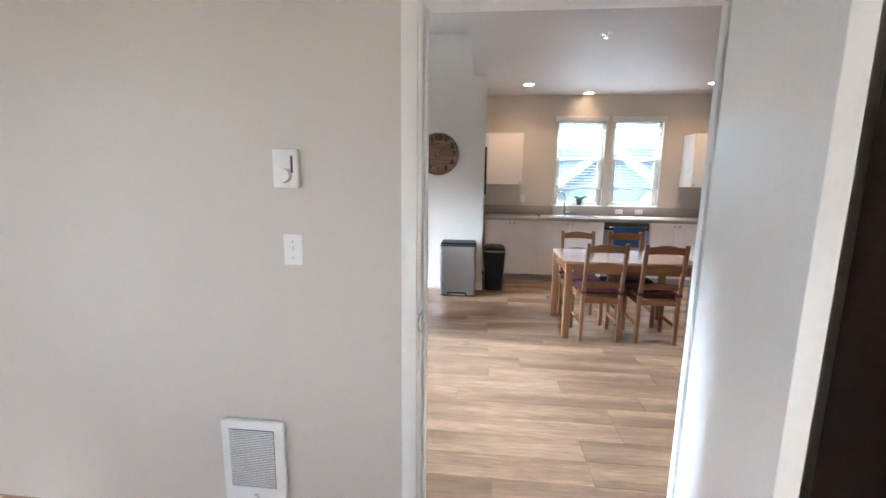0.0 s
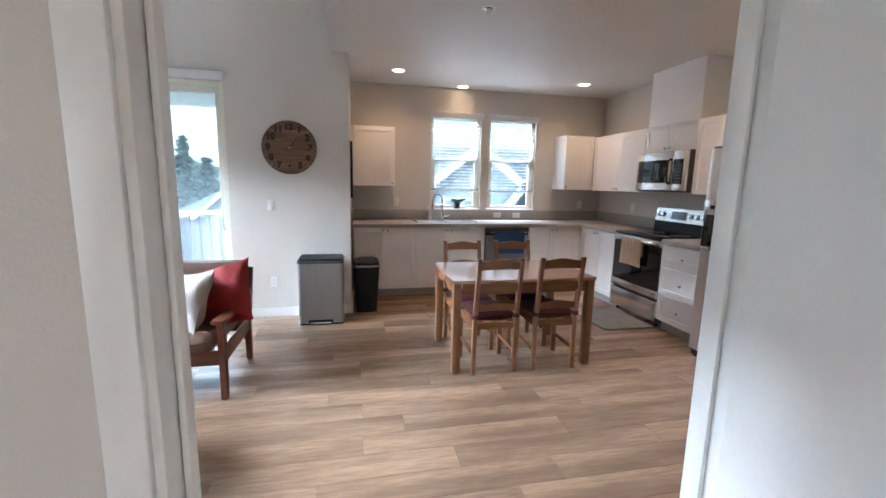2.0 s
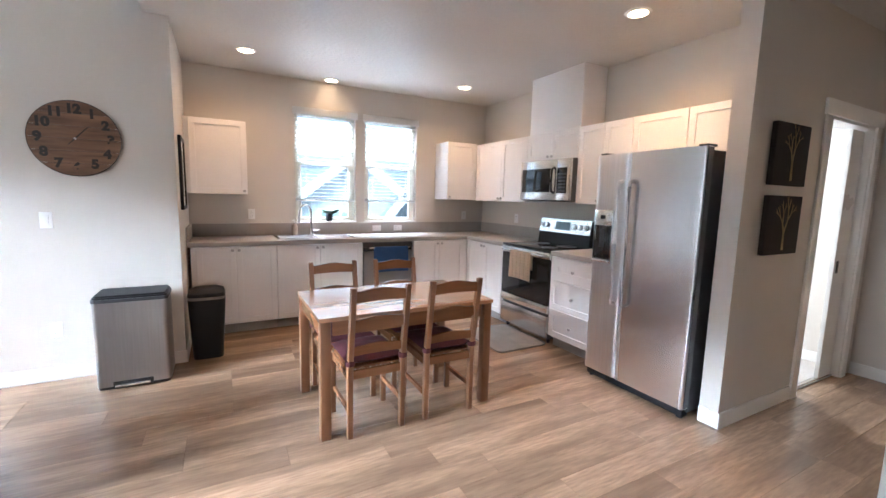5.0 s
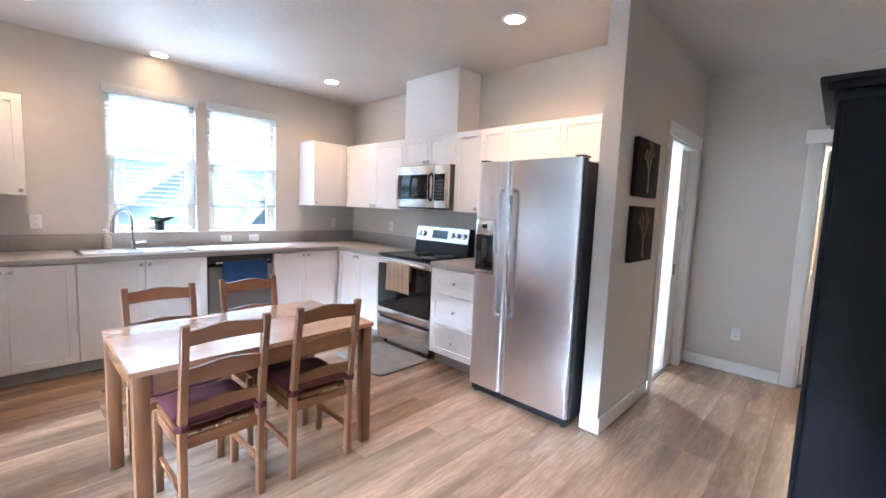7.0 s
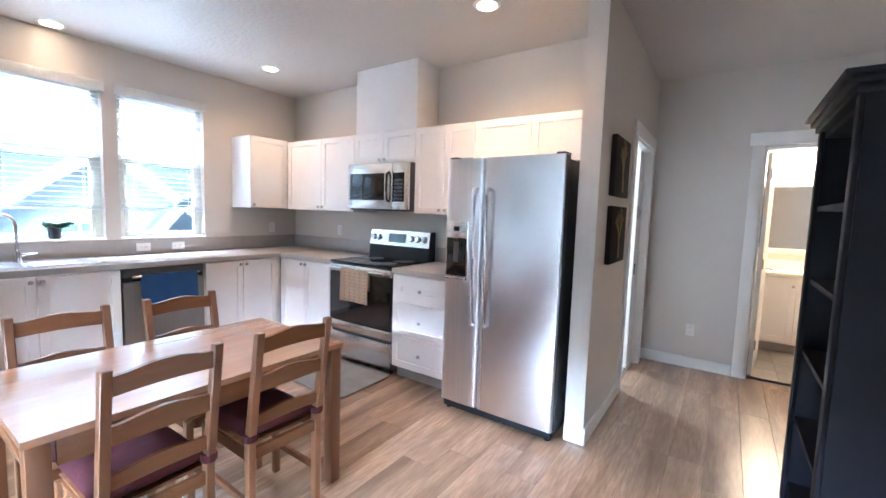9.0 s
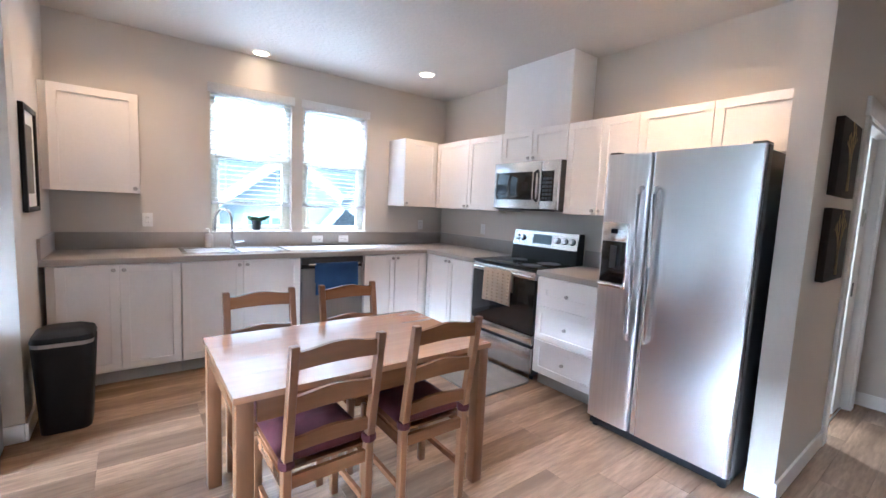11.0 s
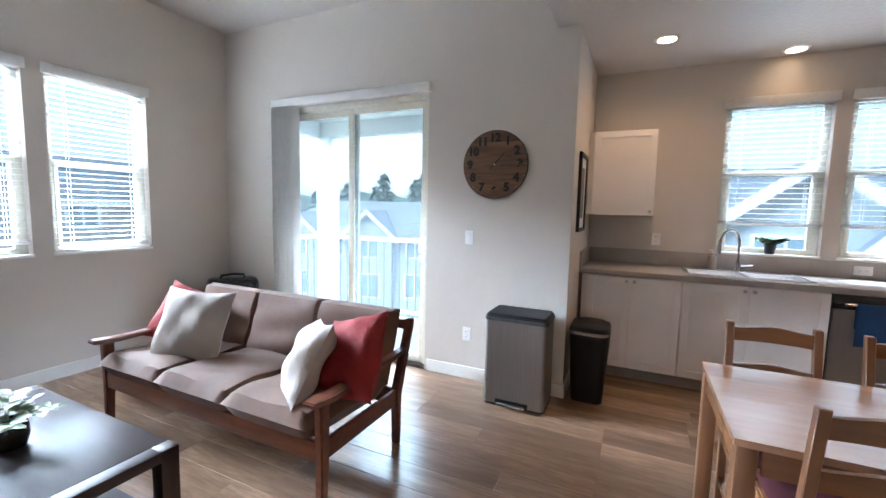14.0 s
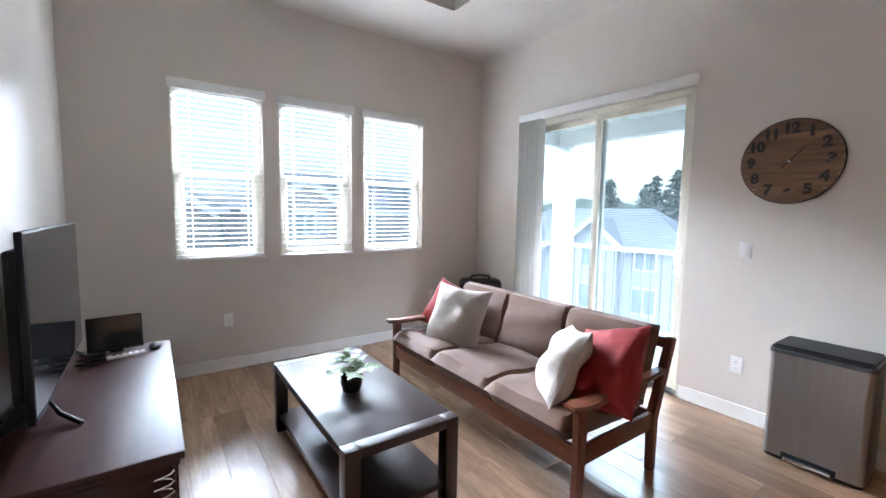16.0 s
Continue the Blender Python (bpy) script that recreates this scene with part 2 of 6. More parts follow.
TRIMOUT = shade("white_exterior_trim", (0.78, 0.78, 0.77), 0.5)
DARKPANE = shade("house_window_pane", (0.20, 0.27, 0.31), 0.08)
GROUND = shade("grass_and_path", (0.13, 0.13, 0.075), 0.95, grain=(1.2, 0.2), stain=(0.12, 0.25), bump=(4, 0.4))
FENCE = shade("cedar_fence_board", (0.34, 0.17, 0.09), 0.8, grain=(12, 0.15), stain=(1, 0.12))
NEEDLE = shade("fir_needles", (0.11, 0.15, 0.125), 0.8, grain=(9, 0.3), stain=(0.8, 0.3))
BARK = shade("bark", (0.11, 0.08, 0.06), 0.9, bump=(9, 0.6))
MIRROR = shade("mirror", (0.92, 0.92, 0.92), 0.02, 1.0, grain=(1, 0), stain=(1, 0), bump=(1, 0))

BLACK.node_tree.nodes["Principled BSDF"].inputs["Specular IOR Level"].default_value = 0.3
NAVY.node_tree.nodes["Principled BSDF"].inputs["Specular IOR Level"].default_value = 0.2


# ---- building helpers ----
def add_box(bm, x0, x1, y0, y1, z0, z1, bevel=0.0):
    r = bmesh.ops.create_cube(bm, size=1.0, matrix=Matrix.Translation(((x0 + x1) / 2, (y0 + y1) / 2, (z0 + z1) / 2)) @ Matrix.Diagonal((x1 - x0, y1 - y0, z1 - z0, 1)))
    if bevel:
        edges = list({e for v in r["verts"] for e in v.link_edges})
        bmesh.ops.bevel(bm, geom=edges, offset=bevel, segments=2, profile=0.5, affect="EDGES")
    return r


def add_tube(bm, p, q, r0, r1=None, sides=12):
    p, q = Vector(p), Vector(q)
    d = q - p
    m = Matrix.Translation((p + q) / 2) @ d.to_track_quat("Z", "Y").to_matrix().to_4x4()
    return bmesh.ops.create_cone(bm, cap_ends=True, segments=sides, radius1=r0, radius2=r0 if r1 is None else r1, depth=d.length, matrix=m)


def add_prism(bm, outline, axis, a, b):
    """An outline of (u, v) drawn out along axis from a to b."""
    place = {"x": lambda u, v, w: (w, u, v), "y": lambda u, v, w: (u, w, v), "z": lambda u, v, w: (u, v, w)}[axis]
    lo = [bm.verts.new(place(u, v, a)) for u, v in outline]
    hi = [bm.verts.new(place(u, v, b)) for u, v in outline]
    n = len(outline)
    faces = [bm.faces.new(lo), bm.faces.new(hi)] + [bm.faces.new((lo[i], lo[(i + 1) % n], hi[(i + 1) % n], hi[i])) for i in range(n)]
    bmesh.ops.recalc_face_normals(bm, faces=faces)
    return faces


def add_path(bm, points, radius, sides=8):
    """A bent tube through points."""
    rings = []
    pts = [Vector(p) for p in points]
    for i, p in enumerate(pts):
        d = (pts[min(i + 1, len(pts) - 1)] - pts[max(i - 1, 0)]).normalized()
        q = d.to_track_quat("Z", "Y")
        r = radius[i] if isinstance(radius, (list, tuple)) else radius
        rings.append([bm.verts.new(p + q @ Vector((r * math.cos(2 * math.pi * k / sides), r * math.sin(2 * math.pi * k / sides), 0))) for k in range(sides)])
    for a, b in zip(rings, rings[1:]):
        for k in range(sides):
            bm.faces.new((a[k], a[(k + 1) % sides], b[(k + 1) % sides], b[k]))
    bm.faces.new(rings[0][::-1])
    bm.faces.new(rings[-1])


def add_lathe(bm, profile, centre=(0, 0), sides=24):
    rings = [[bm.verts.new((centre[0] + r * math.cos(2 * math.pi * k / sides), centre[1] + r * math.sin(2 * math.pi * k / sides), z)) for k in range(sides)] for r, z in profile]
    for a, b in zip(rings, rings[1:]):
        for k in range(sides):
            bm.faces.new((a[k], a[(k + 1) % sides], b[(k + 1) % sides], b[k]))
    bm.faces.new(rings[0][::-1])
    bm.faces.new(rings[-1])


def mesh_of(name, bm, material, smooth=False, angle=40):
    me = bpy.data.meshes.new(name)
    bm.to_mesh(me)
    bm.free()
    me.materials.append(material)
    if smooth:
        me.polygons.foreach_set("use_smooth", [True] * len(me.polygons))
        me.set_sharp_from_angle(angle=radians(angle))
    return me


def part(name, bm, material, parent=None, label="", smooth=False):
    ob = new(name, mesh_of(name, bm, material, smooth))
    if parent is not None:
        ob.parent = parent
        if parent.type != "EMPTY" or parent.location.length:
            ob.matrix_parent_inverse = Matrix.Identity(4)
            base = parent.location + (parent.parent.location if parent.parent else Vector())
            if parent.type == "EMPTY":
                ob.data.transform(Matrix.Translation(-base))
            else:
                root = parent
                while root.parent:
                    root = root.parent
                if root.type == "EMPTY":
                    ob.data.transform(Matrix.Translation(-root.location))
    return tagged(ob, label)


def block(name, material, parent, dims, bevel=0.003, label=""):
    bm = bmesh.new()
    add_box(bm, *dims, bevel=bevel)
    return part(name, bm, material, parent, label, smooth=bevel > 0)


def thing(name, label, category, at=(0, 0, 0), group=""):
    ob = new(name)
    ob.empty_display_size = 0.1
    ob.location = at
    return tagged(ob, label, category, group)


def structure(name, bm, material, label, category):
    return tagged(part(name, bm, material), label, category, kind="structure")


def wall_x(bm, x0, x1, y0, y1, z0, z1, holes=()):
    """A wall that runs along x with holes (a, b, low, high)."""
    at = x0
    for a, b, low, high in sorted(holes):
        if a > at:
            add_box(bm, at, a, y0, y1, z0, z1)
        if low > z0:
            add_box(bm, a, b, y0, y1, z0, low)
        if high < z1:
            add_box(bm, a, b, y0, y1, high, z1)
        at = b
    add_box(bm, at, x1, y0, y1, z0, z1)


def wall_y(bm, x0, x1, y0, y1, z0, z1, holes=()):
    at = y0
    for a, b, low, high in sorted(holes):
        if a > at:
            add_box(bm, x0, x1, at, a, z0, z1)
        if low > z0:
            add_box(bm, x0, x1, a, b, z0, low)
        if high < z1:
            add_box(bm, x0, x1, a, b, high, z1)
        at = b
    add_box(bm, x0, x1, at, y1, z0, z1)


# ---- the large structure ----
LOW, HIGH = 2.75, 3.24          # kitchen and living ceilings
KY, KX = 6.855, 3.745           # kitchen window wall, range wall
SY, WX = 5.624, -3.702          # balcony wall, window wall of the living room
PY0, PY1 = 1.66, 1.76           # wall between bedroom and living room
KW = [(1.09, 1.82, 1.10, 2.40), (1.93, 2.655, 1.10, 2.40)]
LW = [(2.42, 3.11, 1.01, 2.43), (3.25, 3.95, 1.01, 2.43), (4.08, 4.80, 1.01, 2.43)]
SLIDER = (-2.93, -1.20, 0.03, 2.40)

bm = bmesh.new()
wall_x(bm, -0.12, KX + 0.15, KY, KY + 0.16, -0.05, HIGH + 0.3, KW)
structure("wall_kitchen_windows", bm, WALL, "warm greige painted kitchen wall with two windows", "wall")
bm = bmesh.new()
wall_y(bm, KX, KX + 0.15, 3.14, KY - 0.002, -0.05, HIGH + 0.3)
structure("wall_range", bm, WALL, "warm greige painted wall behind the range and refrigerator", "wall")
bm = bmesh.new()
wall_x(bm, WX - 0.16, -0.002, SY, SY + 0.16, -0.05, HIGH + 0.3, [SLIDER])
structure("wall_balcony", bm, WALL, "greige painted living room wall with a sliding glass door", "wall")
bm = bmesh.new()
wall_y(bm, -0.12, 0.0, SY + 0.162, KY - 0.002, -0.05, HIGH + 0.3)
add_box(bm, -0.002, 0.0, SY + 0.002, SY + 0.16, -0.05, HIGH + 0.3)
structure("wall_kitchen_return", bm, WALL, "short greige return wall beside the kitchen counter", "wall")
bm = bmesh.new()
wall_y(bm, WX - 0.16, WX, 1.5, SY - 0.002, -0.05, HIGH + 0.3, LW)
structure("wall_living_windows", bm, WALL, "greige painted living room wall with three windows", "wall")
bm = bmesh.new()
wall_x(bm, WX + 0.002, 3.2, PY0, PY1, -0.05, HIGH + 0.3, [(-0.225, 0.785, -0.05, 2.05)])
structure("wall_bedroom", bm, WALL, "greige painted wall between bedroom and living room", "wall")
bm = bmesh.new()
wall_x(bm, 3.06, 5.083, 3.02, 3.14, -0.05, HIGH + 0.3, [(4.08, 4.86, -0.05, 2.06)])
structure("wall_hall_side", bm, WALL, "greige painted partition that ends beside the refrigerator", "wall")
bm = bmesh.new()
# the second hole is an added opening, out of view, for the lamp
wall_y(bm, 5.085, 5.2, 0.6, 6.2, -0.05, HIGH + 0.3, [(1.36, 2.15, -0.05, 2.07), (4.55, 5.45, 1.0, 2.3)])
structure("wall_hall_end", bm, WALL, "greige painted hall end wall with bathroom door and unseen light opening", "wall")
bm = bmesh.new()
add_box(bm, 3.1, 3.2, 0.6, PY0 - 0.002, -0.05, HIGH)
add_box(bm, 3.202, 5.083, 0.5, 0.6, -0.05, HIGH)
structure("wall_hall_south", bm, WALL, "greige painted wall closing the hall", "wall")
bm = bmesh.new()
add_box(bm, -2.6, 3.1, -2.3, -2.2, -0.05, HIGH)
# opening out of view, placed and sized to set the bedroom's light
wall_y(bm, -2.7, -2.6, -2.3, PY0 - 0.002, -0.05, HIGH, [(-0.9, 0.35, 0.9, 2.15)])
add_box(bm, 1.95, 2.05, -2.2, PY0 - 0.002, -0.05, HIGH)
structure("wall_bedroom_shell", bm, WALL, "greige painted bedroom walls with an unseen opening that lets light in", "wall")
# rooms behind the hall doors
bm = bmesh.new()
wall_x(bm, 3.9, 5.083, 6.2, 6.3, -0.05, HIGH)
structure("wall_far_bedroom", bm, WALL, "greige end wall of the far bedroom", "wall")
bm = bmesh.new()
add_box(bm, 5.202, 6.9, 2.22, 2.32, -0.05, HIGH)
add_box(bm, 5.202, 6.9, 0.5, 0.6, -0.05, HIGH)
add_box(bm, 6.8, 6.9, 0.602, 2.218, -0.05, HIGH)
structure("wall_bathroom", bm, WALL, "cream bathroom walls", "wall")

# ceilings
bm = bmesh.new()
add_box(bm, -0.16, 5.083, PY1 + 0.002, SY, LOW, LOW + 0.1)
add_box(bm, 0.002, KX + 0.1, SY, KY, LOW, LOW + 0.1)
add_box(bm, 3.2, 5.083, 0.6, PY1 + 0.002, LOW, LOW + 0.1)
add_box(bm, 3.9, 5.083, SY, 6.3, LOW, LOW + 0.1)
add_box(bm, 5.202, 6.9, 0.5, 2.32, LOW, LOW + 0.1)
add_box(bm, -2.7, 3.2, -2.3, PY0, LOW, LOW + 0.1)
structure("ceiling_kitchen", bm, CEIL, "low textured kitchen and hall ceiling", "ceiling")
bm = bmesh.new()
add_box(bm, -0.16, -0.12, PY1 + 0.002, SY - 0.002, LOW + 0.1, HIGH + 0.02)
structure("soffit", bm, CEIL, "painted drop where the ceiling steps down", "soffit")
TRAY = (-2.84, -0.95, 2.65, 4.58)
bm = bmesh.new()
a, b, c, d = TRAY
add_box(bm, WX, -0.16, PY1 + 0.002, c, HIGH, HIGH + 0.08)
add_box(bm, WX, -0.16, d, SY, HIGH, HIGH + 0.08)
add_box(bm, WX, a, c, d, HIGH, HIGH + 0.08)
add_box(bm, b, -0.16, c, d, HIGH, HIGH + 0.08)
for q in ((a - 0.05, a, c - 0.05, d + 0.05), (b, b + 0.05, c - 0.05, d + 0.05), (a, b, c - 0.05, c), (a, b, d, d + 0.05)):
    add_box(bm, *q, HIGH + 0.08, HIGH + 0.32)
add_box(bm, a - 0.05, b + 0.05, c - 0.05, d + 0.05, HIGH + 0.32, HIGH + 0.4)
structure("ceiling_living", bm, CEIL, "high living room ceiling with a raised tray", "ceiling")

# floors under the planks and in the other rooms
bm = bmesh.new()
add_box(bm, WX - 0.1, 5.2, 0.5, KY + 0.1, -0.16, -0.008)
add_box(bm, -2.7, 3.2, -2.3, 0.5, -0.16, -0.008)
floor = structure("floor", bm, SUBFLOOR, "warm brown wood-look vinyl plank floor", "floor")
bm = bmesh.new()
add_box(bm, 3.9, 5.083, 3.08, 6.2, -0.006, 0.008)
structure("floor_far_bedroom", bm, CARPET, "pale cream bedroom carpet", "carpet")
bm = bmesh.new()
add_box(bm, 5.15, 6.85, 0.55, 2.3, -0.16, -0.008)
floor_bath = structure("floor_bathroom", bm, SUBFLOOR, "grey and brown checked bathroom floor", "floor")


# ---- trim ----
def baseboard(*dims):
    bm = bmesh.new()
    add_box(bm, *dims, bevel=0.004)
    structure("baseboard", bm, TRIM, "white painted flat baseboard", "baseboard")


BH = 0.105
baseboard(SLIDER[1] + 0.02, -0.001, SY - 0.014, SY, 0, BH)
baseboard(WX + 0.015, SLIDER[0] - 0.05, SY - 0.014, SY, 0, BH)
baseboard(-0.002, 0.013, SY - 0.012, 6.22, 0, BH)
baseboard(WX, WX + 0.014, PY1, SY - 0.001, 0, BH)
baseboard(WX + 0.016, -0.29, PY1, PY1 + 0.014, 0, BH)
baseboard(0.886, 3.2, PY1, PY1 + 0.014, 0, BH)
baseboard(3.048, 3.062, 3.006, 3.14, 0, BH)
baseboard(3.063, 3.98, 3.006, 3.02, 0, BH)
baseboard(5.071, 5.085, 2.26, 3.019, 0, BH)
baseboard(5.071, 5.085, 0.6, 1.25, 0, BH)
baseboard(5.069, 5.083, 3.15, 6.2, 0, BH)


def casing(name, label, pieces):
    c = tagged(new(name), label, "door frame", kind="structure")
    for q in pieces:
        block("casing_board", TRIM, c, q, 0.004)
    return c


# bedroom doorway: casings on both faces, jamb lining, stops
frame1 = casing("door_frame_1", "white painted bedroom door frame", [
    (-0.29, -0.232, PY0 - 0.018, PY0, 0, 2.13), (0.795, 0.885, PY0 - 0.018, PY0, 0, 2.13), (-0.29, 0.885, PY0 - 0.02, PY0 - 0.001, 2.131, 2.22),
    (-0.29, -0.232, PY1, PY1 + 0.018, 0, 2.05), (0.795, 0.885, PY1, PY1 + 0.018, 0, 2.05), (-0.31, 0.905, PY1, PY1 + 0.022, 2.051, 2.16),
    (-0.238, -0.218, PY0 - 0.006, PY1 + 0.006, 0, 2.05), (0.78, 0.80, PY0 - 0.006, PY1 + 0.006, 0, 2.05), (-0.217, 0.779, PY0 - 0.006, PY1 + 0.006, 2.03, 2.05),
    (-0.217, -0.205, PY0 + 0.045, PY0 + 0.08, 0, 2.03), (0.767, 0.779, PY0 + 0.045, PY0 + 0.08, 0, 2.03)])
bm = bmesh.new()
add_box(bm, -0.219, -0.215, PY0 + 0.005, PY0 + 0.035, 0.86, 0.95, 0.001)
add_path(bm, [(-0.217, PY0 + 0.012, 0.87), (-0.221, PY0 - 0.012, 0.88), (-0.225, PY0 - 0.022, 0.90), (-0.225, PY0 - 0.022, 0.925), (-0.221, PY0 - 0.012, 0.945), (-0.217, PY0 + 0.012, 0.955)], 0.004, 6)
part("strike_plate", bm, NICKEL, frame1, "satin nickel strike plate")

# open bedroom door leaf
leaf = thing("bedroom_door", "white painted flat door standing open into the bedroom", "door", (0.777, PY0 - 0.004, 0))
leaf.rotation_euler = (0, 0, radians(-107))


def local_part(name, bm, material, parent, label="", smooth=False):
    """A part whose mesh is already in its thing's own axes."""
    ob = new(name, mesh_of(name, bm, material, smooth))
    ob.parent = parent
    return tagged(ob, label)


bm = bmesh.new()
add_box(bm, 0.0, 0.82, -0.018, 0.018, 0.012, 2.02, 0.002)
body = local_part("door_slab", bm, TRIM, leaf)
for hz in (0.25, 1.0, 1.75):
    bm = bmesh.new()
    add_tube(bm, (-0.004, 0.0, hz), (-0.004, 0.0, hz + 0.09), 0.006)
    local_part("hinge", bm, NICKEL, leaf)
for s in (1,):
    bm = bmesh.new()
    add_tube(bm, (0.76, 0.018 * s, 0.84), (0.76, 0.06 * s, 0.84), 0.012)
    add_path(bm, [(0.765, 0.06 * s, 0.84), (0.71, 0.062 * s, 0.84), (0.65, 0.058 * s, 0.838)], 0.009)
    add_tube(bm, (0.76, 0.018 * s, 0.84), (0.76, 0.026 * s, 0.84), 0.03, sides=20)
    local_part("door_lever", bm, NICKEL, leaf, "satin nickel door lever", True)

casing("door_frame_2", "white painted hall doorway with a pocket door slot", [
    (3.985, 4.075, 3.0, 3.019, 0, 2.06), (4.865, 4.955, 3.0, 3.019, 0, 2.06), (3.965, 4.975, 2.997, 3.019, 2.061, 2.17),
    (4.07, 4.09, 3.015, 3.145, 0, 2.06), (4.85, 4.87, 3.015, 3.145, 0, 2.06), (4.091, 4.849, 3.015, 3.145, 2.04, 2.06),
    (4.092, 4.10, 3.05, 3.11, 0.0, 2.04)])
bm = bmesh.new()
add_box(bm, 4.10, 4.85, 3.055, 3.062, 0.0, 0.012)
add_box(bm, 4.10, 4.85, 3.098, 3.105, 0.0, 0.012)
structure("door_track", bm, NICKEL, "metal floor track of the sliding door", "track")
bm = bmesh.new()
add_box(bm, 4.62, 4.846, 3.066, 3.096, 0.014, 2.03, 0.003)
pocket = structure("door_2", bm, TRIM, "white sliding door pushed mostly into its pocket", "door")
bm = bmesh.new()
add_box(bm, 4.655, 4.685, 3.060, 3.067, 0.9, 1.0, 0.002)
part("finger_pull", bm, DARKGREY, pocket, "dark finger pull")
casing("door_frame_3", "white painted bathroom door frame", [
    (5.067, 5.085, 2.16, 2.25, 0, 2.08), (5.067, 5.085, 1.26, 1.35, 0, 2.08), (5.063, 5.085, 1.24, 2.27, 2.081, 2.19),
    (5.08, 5.205, 2.14, 2.158, 0, 2.07), (5.08, 5.205, 1.352, 1.37, 0, 2.07), (5.08, 5.205, 1.371, 2.139, 2.05, 2.07)])
bath_door = thing("bathroom_door", "white bathroom door open against the bathroom wall", "door", (5.2, 2.13, 0))
bath_door.rotation_euler = (0, 0, radians(-6))
bm = bmesh.new()
add_box(bm, 0, 0.75, -0.035, 0.0, 0.012, 2.03, 0.002)
local_part("door_slab", bm, TRIM, bath_door)
bm = bmesh.new()
add_tube(bm, (0.69, -0.035, 0.95), (0.69, -0.085, 0.95), 0.011)
add_path(bm, [(0.695, -0.085, 0.95), (0.64, -0.087, 0.95), (0.58, -0.083, 0.95)], 0.009)
local_part("door_lever", bm, NICKEL, bath_door, "satin nickel door lever", True)
for hz in (0.25, 1.0, 1.8):
    bm = bmesh.new()
    add_tube(bm, (-0.004, -0.04, hz), (-0.004, -0.04, hz + 0.09), 0.006)
    local_part("hinge", bm, NICKEL, bath_door)


# ---- windows ----
def window_unit(name, axis, a, b, low, high, face, out, blind_low, sash, label):
    """A single-hung vinyl window set into a wall; axis is the wall's run, face its inner face, out the way outside."""
    w = tagged(new(name), label, "window", kind="structure")

    def q(u0, u1, d0, d1, z0, z1):
        d0, d1 = sorted((face + out * d0, face + out * d1))
        return (u0, u1, d0, d1, z0, z1) if axis == "x" else (d0, d1, u0, u1, z0, z1)

    F = 0.05
    for piece in (q(a, a + F, 0.07, 0.13, low, high), q(b - F, b, 0.07, 0.13, low, high), q(a + F, b - F, 0.07, 0.13, low, low + F), q(a + F, b - F, 0.07, 0.13, high - F, high)):
        block("window_frame", VINYL, w, piece, 0.003)
    block("meeting_rail", VINYL, w, q(a + F, b - F, 0.068, 0.125, sash - 0.022, sash + 0.022), 0.003)
    block("sash_stile", VINYL, w, q(a + F, a + F + 0.03, 0.066, 0.1, low + F, sash - 0.022), 0.003)
    block("sash_stile", VINYL, w, q(b - F - 0.03, b - F, 0.066, 0.1, low + F, sash - 0.022), 0.003)
    for z0, z1 in ((low + F, sash - 0.022), (sash + 0.022, high - F)):
        pane = block("pane", GLASS if axis == "y" else GLASS_SINK, w, q(a + F, b - F, 0.096, 0.1, z0, z1), 0)
        pane.visible_shadow = False
    if axis == "y":
        block("grille_bar", VINYL, w, q(a + F, b - F, 0.092, 0.104, 2.065, 2.075), 0)
    block("window_sill", TRIM, w, q(a - 0.005, b + 0.005, -0.018, 0.07, low - 0.018, low + 0.004), 0.004)
    # blind
    bl = thing("window_blind", "white two-inch slat blind " + ("raised a little above the sill" if blind_low > low + 0.1 else "let down with open slats"), "blind", group="window blinds")
    block("valance", SLAT, bl, q(a - 0.02, b + 0.02, -0.03, -0.006, high - 0.045, high + 0.035), 0.004)
    block("head_rail", SLAT, bl, q(a + 0.006, b - 0.006, 0.004, 0.058, high - 0.045, high - 0.004), 0.002)
    block("bottom_rail", SLAT, bl, q(a + 0.008, b - 0.008, 0.006, 0.058, blind_low, blind_low + 0.02), 0.003)
    bm = bmesh.new()
    L = (b - a) / 2 - 0.009
    arc = [(-0.025, -0.0014), (-0.012, 0.0004), (0, 0.001), (0.012, 0.0004), (0.025, -0.0014), (0.012, -0.0012), (0, -0.0006), (-0.012, -0.0012)]
    add_prism(bm, arc, "x" if axis == "x" else "y", -L, L)
    me = mesh_of("slat", bm, SLAT)
    gap = 0.044
    piled = int(max(0, blind_low - low - 0.05) / gap)
    stack = [blind_low + 0.024 + 0.0045 * k for k in range(piled)]
    top_of_pile = blind_low + 0.03 + 0.0045 * piled
    stack += [high - 0.07 - gap * k for k in range(40) if high - 0.07 - gap * k > top_of_pile]
    for zz in stack:
        s = new("slat", me)
        s.parent = bl
        d = face + out * 0.032
        s.location = ((a + b) / 2, d, zz) if axis == "x" else (d, (a + b) / 2, zz)
        tilt = radians(-1 * out)
        s.rotation_euler = (tilt, 0, 0) if axis == "x" else (0, -tilt, 0)
    for u in (a + 0.13, b - 0.13):
        for dd in (0.006, 0.058):
            bm = bmesh.new()
            p = q(u, u, dd, dd, blind_low, high - 0.05)
            add_tube(bm, (p[0], p[2], p[4]), (p[1], p[3], p[5]), 0.0009, sides=5)
            part("ladder_cord", bm, SLAT, bl)
    return w


window_unit("window_1", "x", *KW[0], KY, 1, 1.345, 1.80, "white vinyl kitchen window over the sink")
window_unit("window_2", "x", *KW[1], KY, 1, 1.345, 1.80, "white vinyl kitchen window beside the sink")
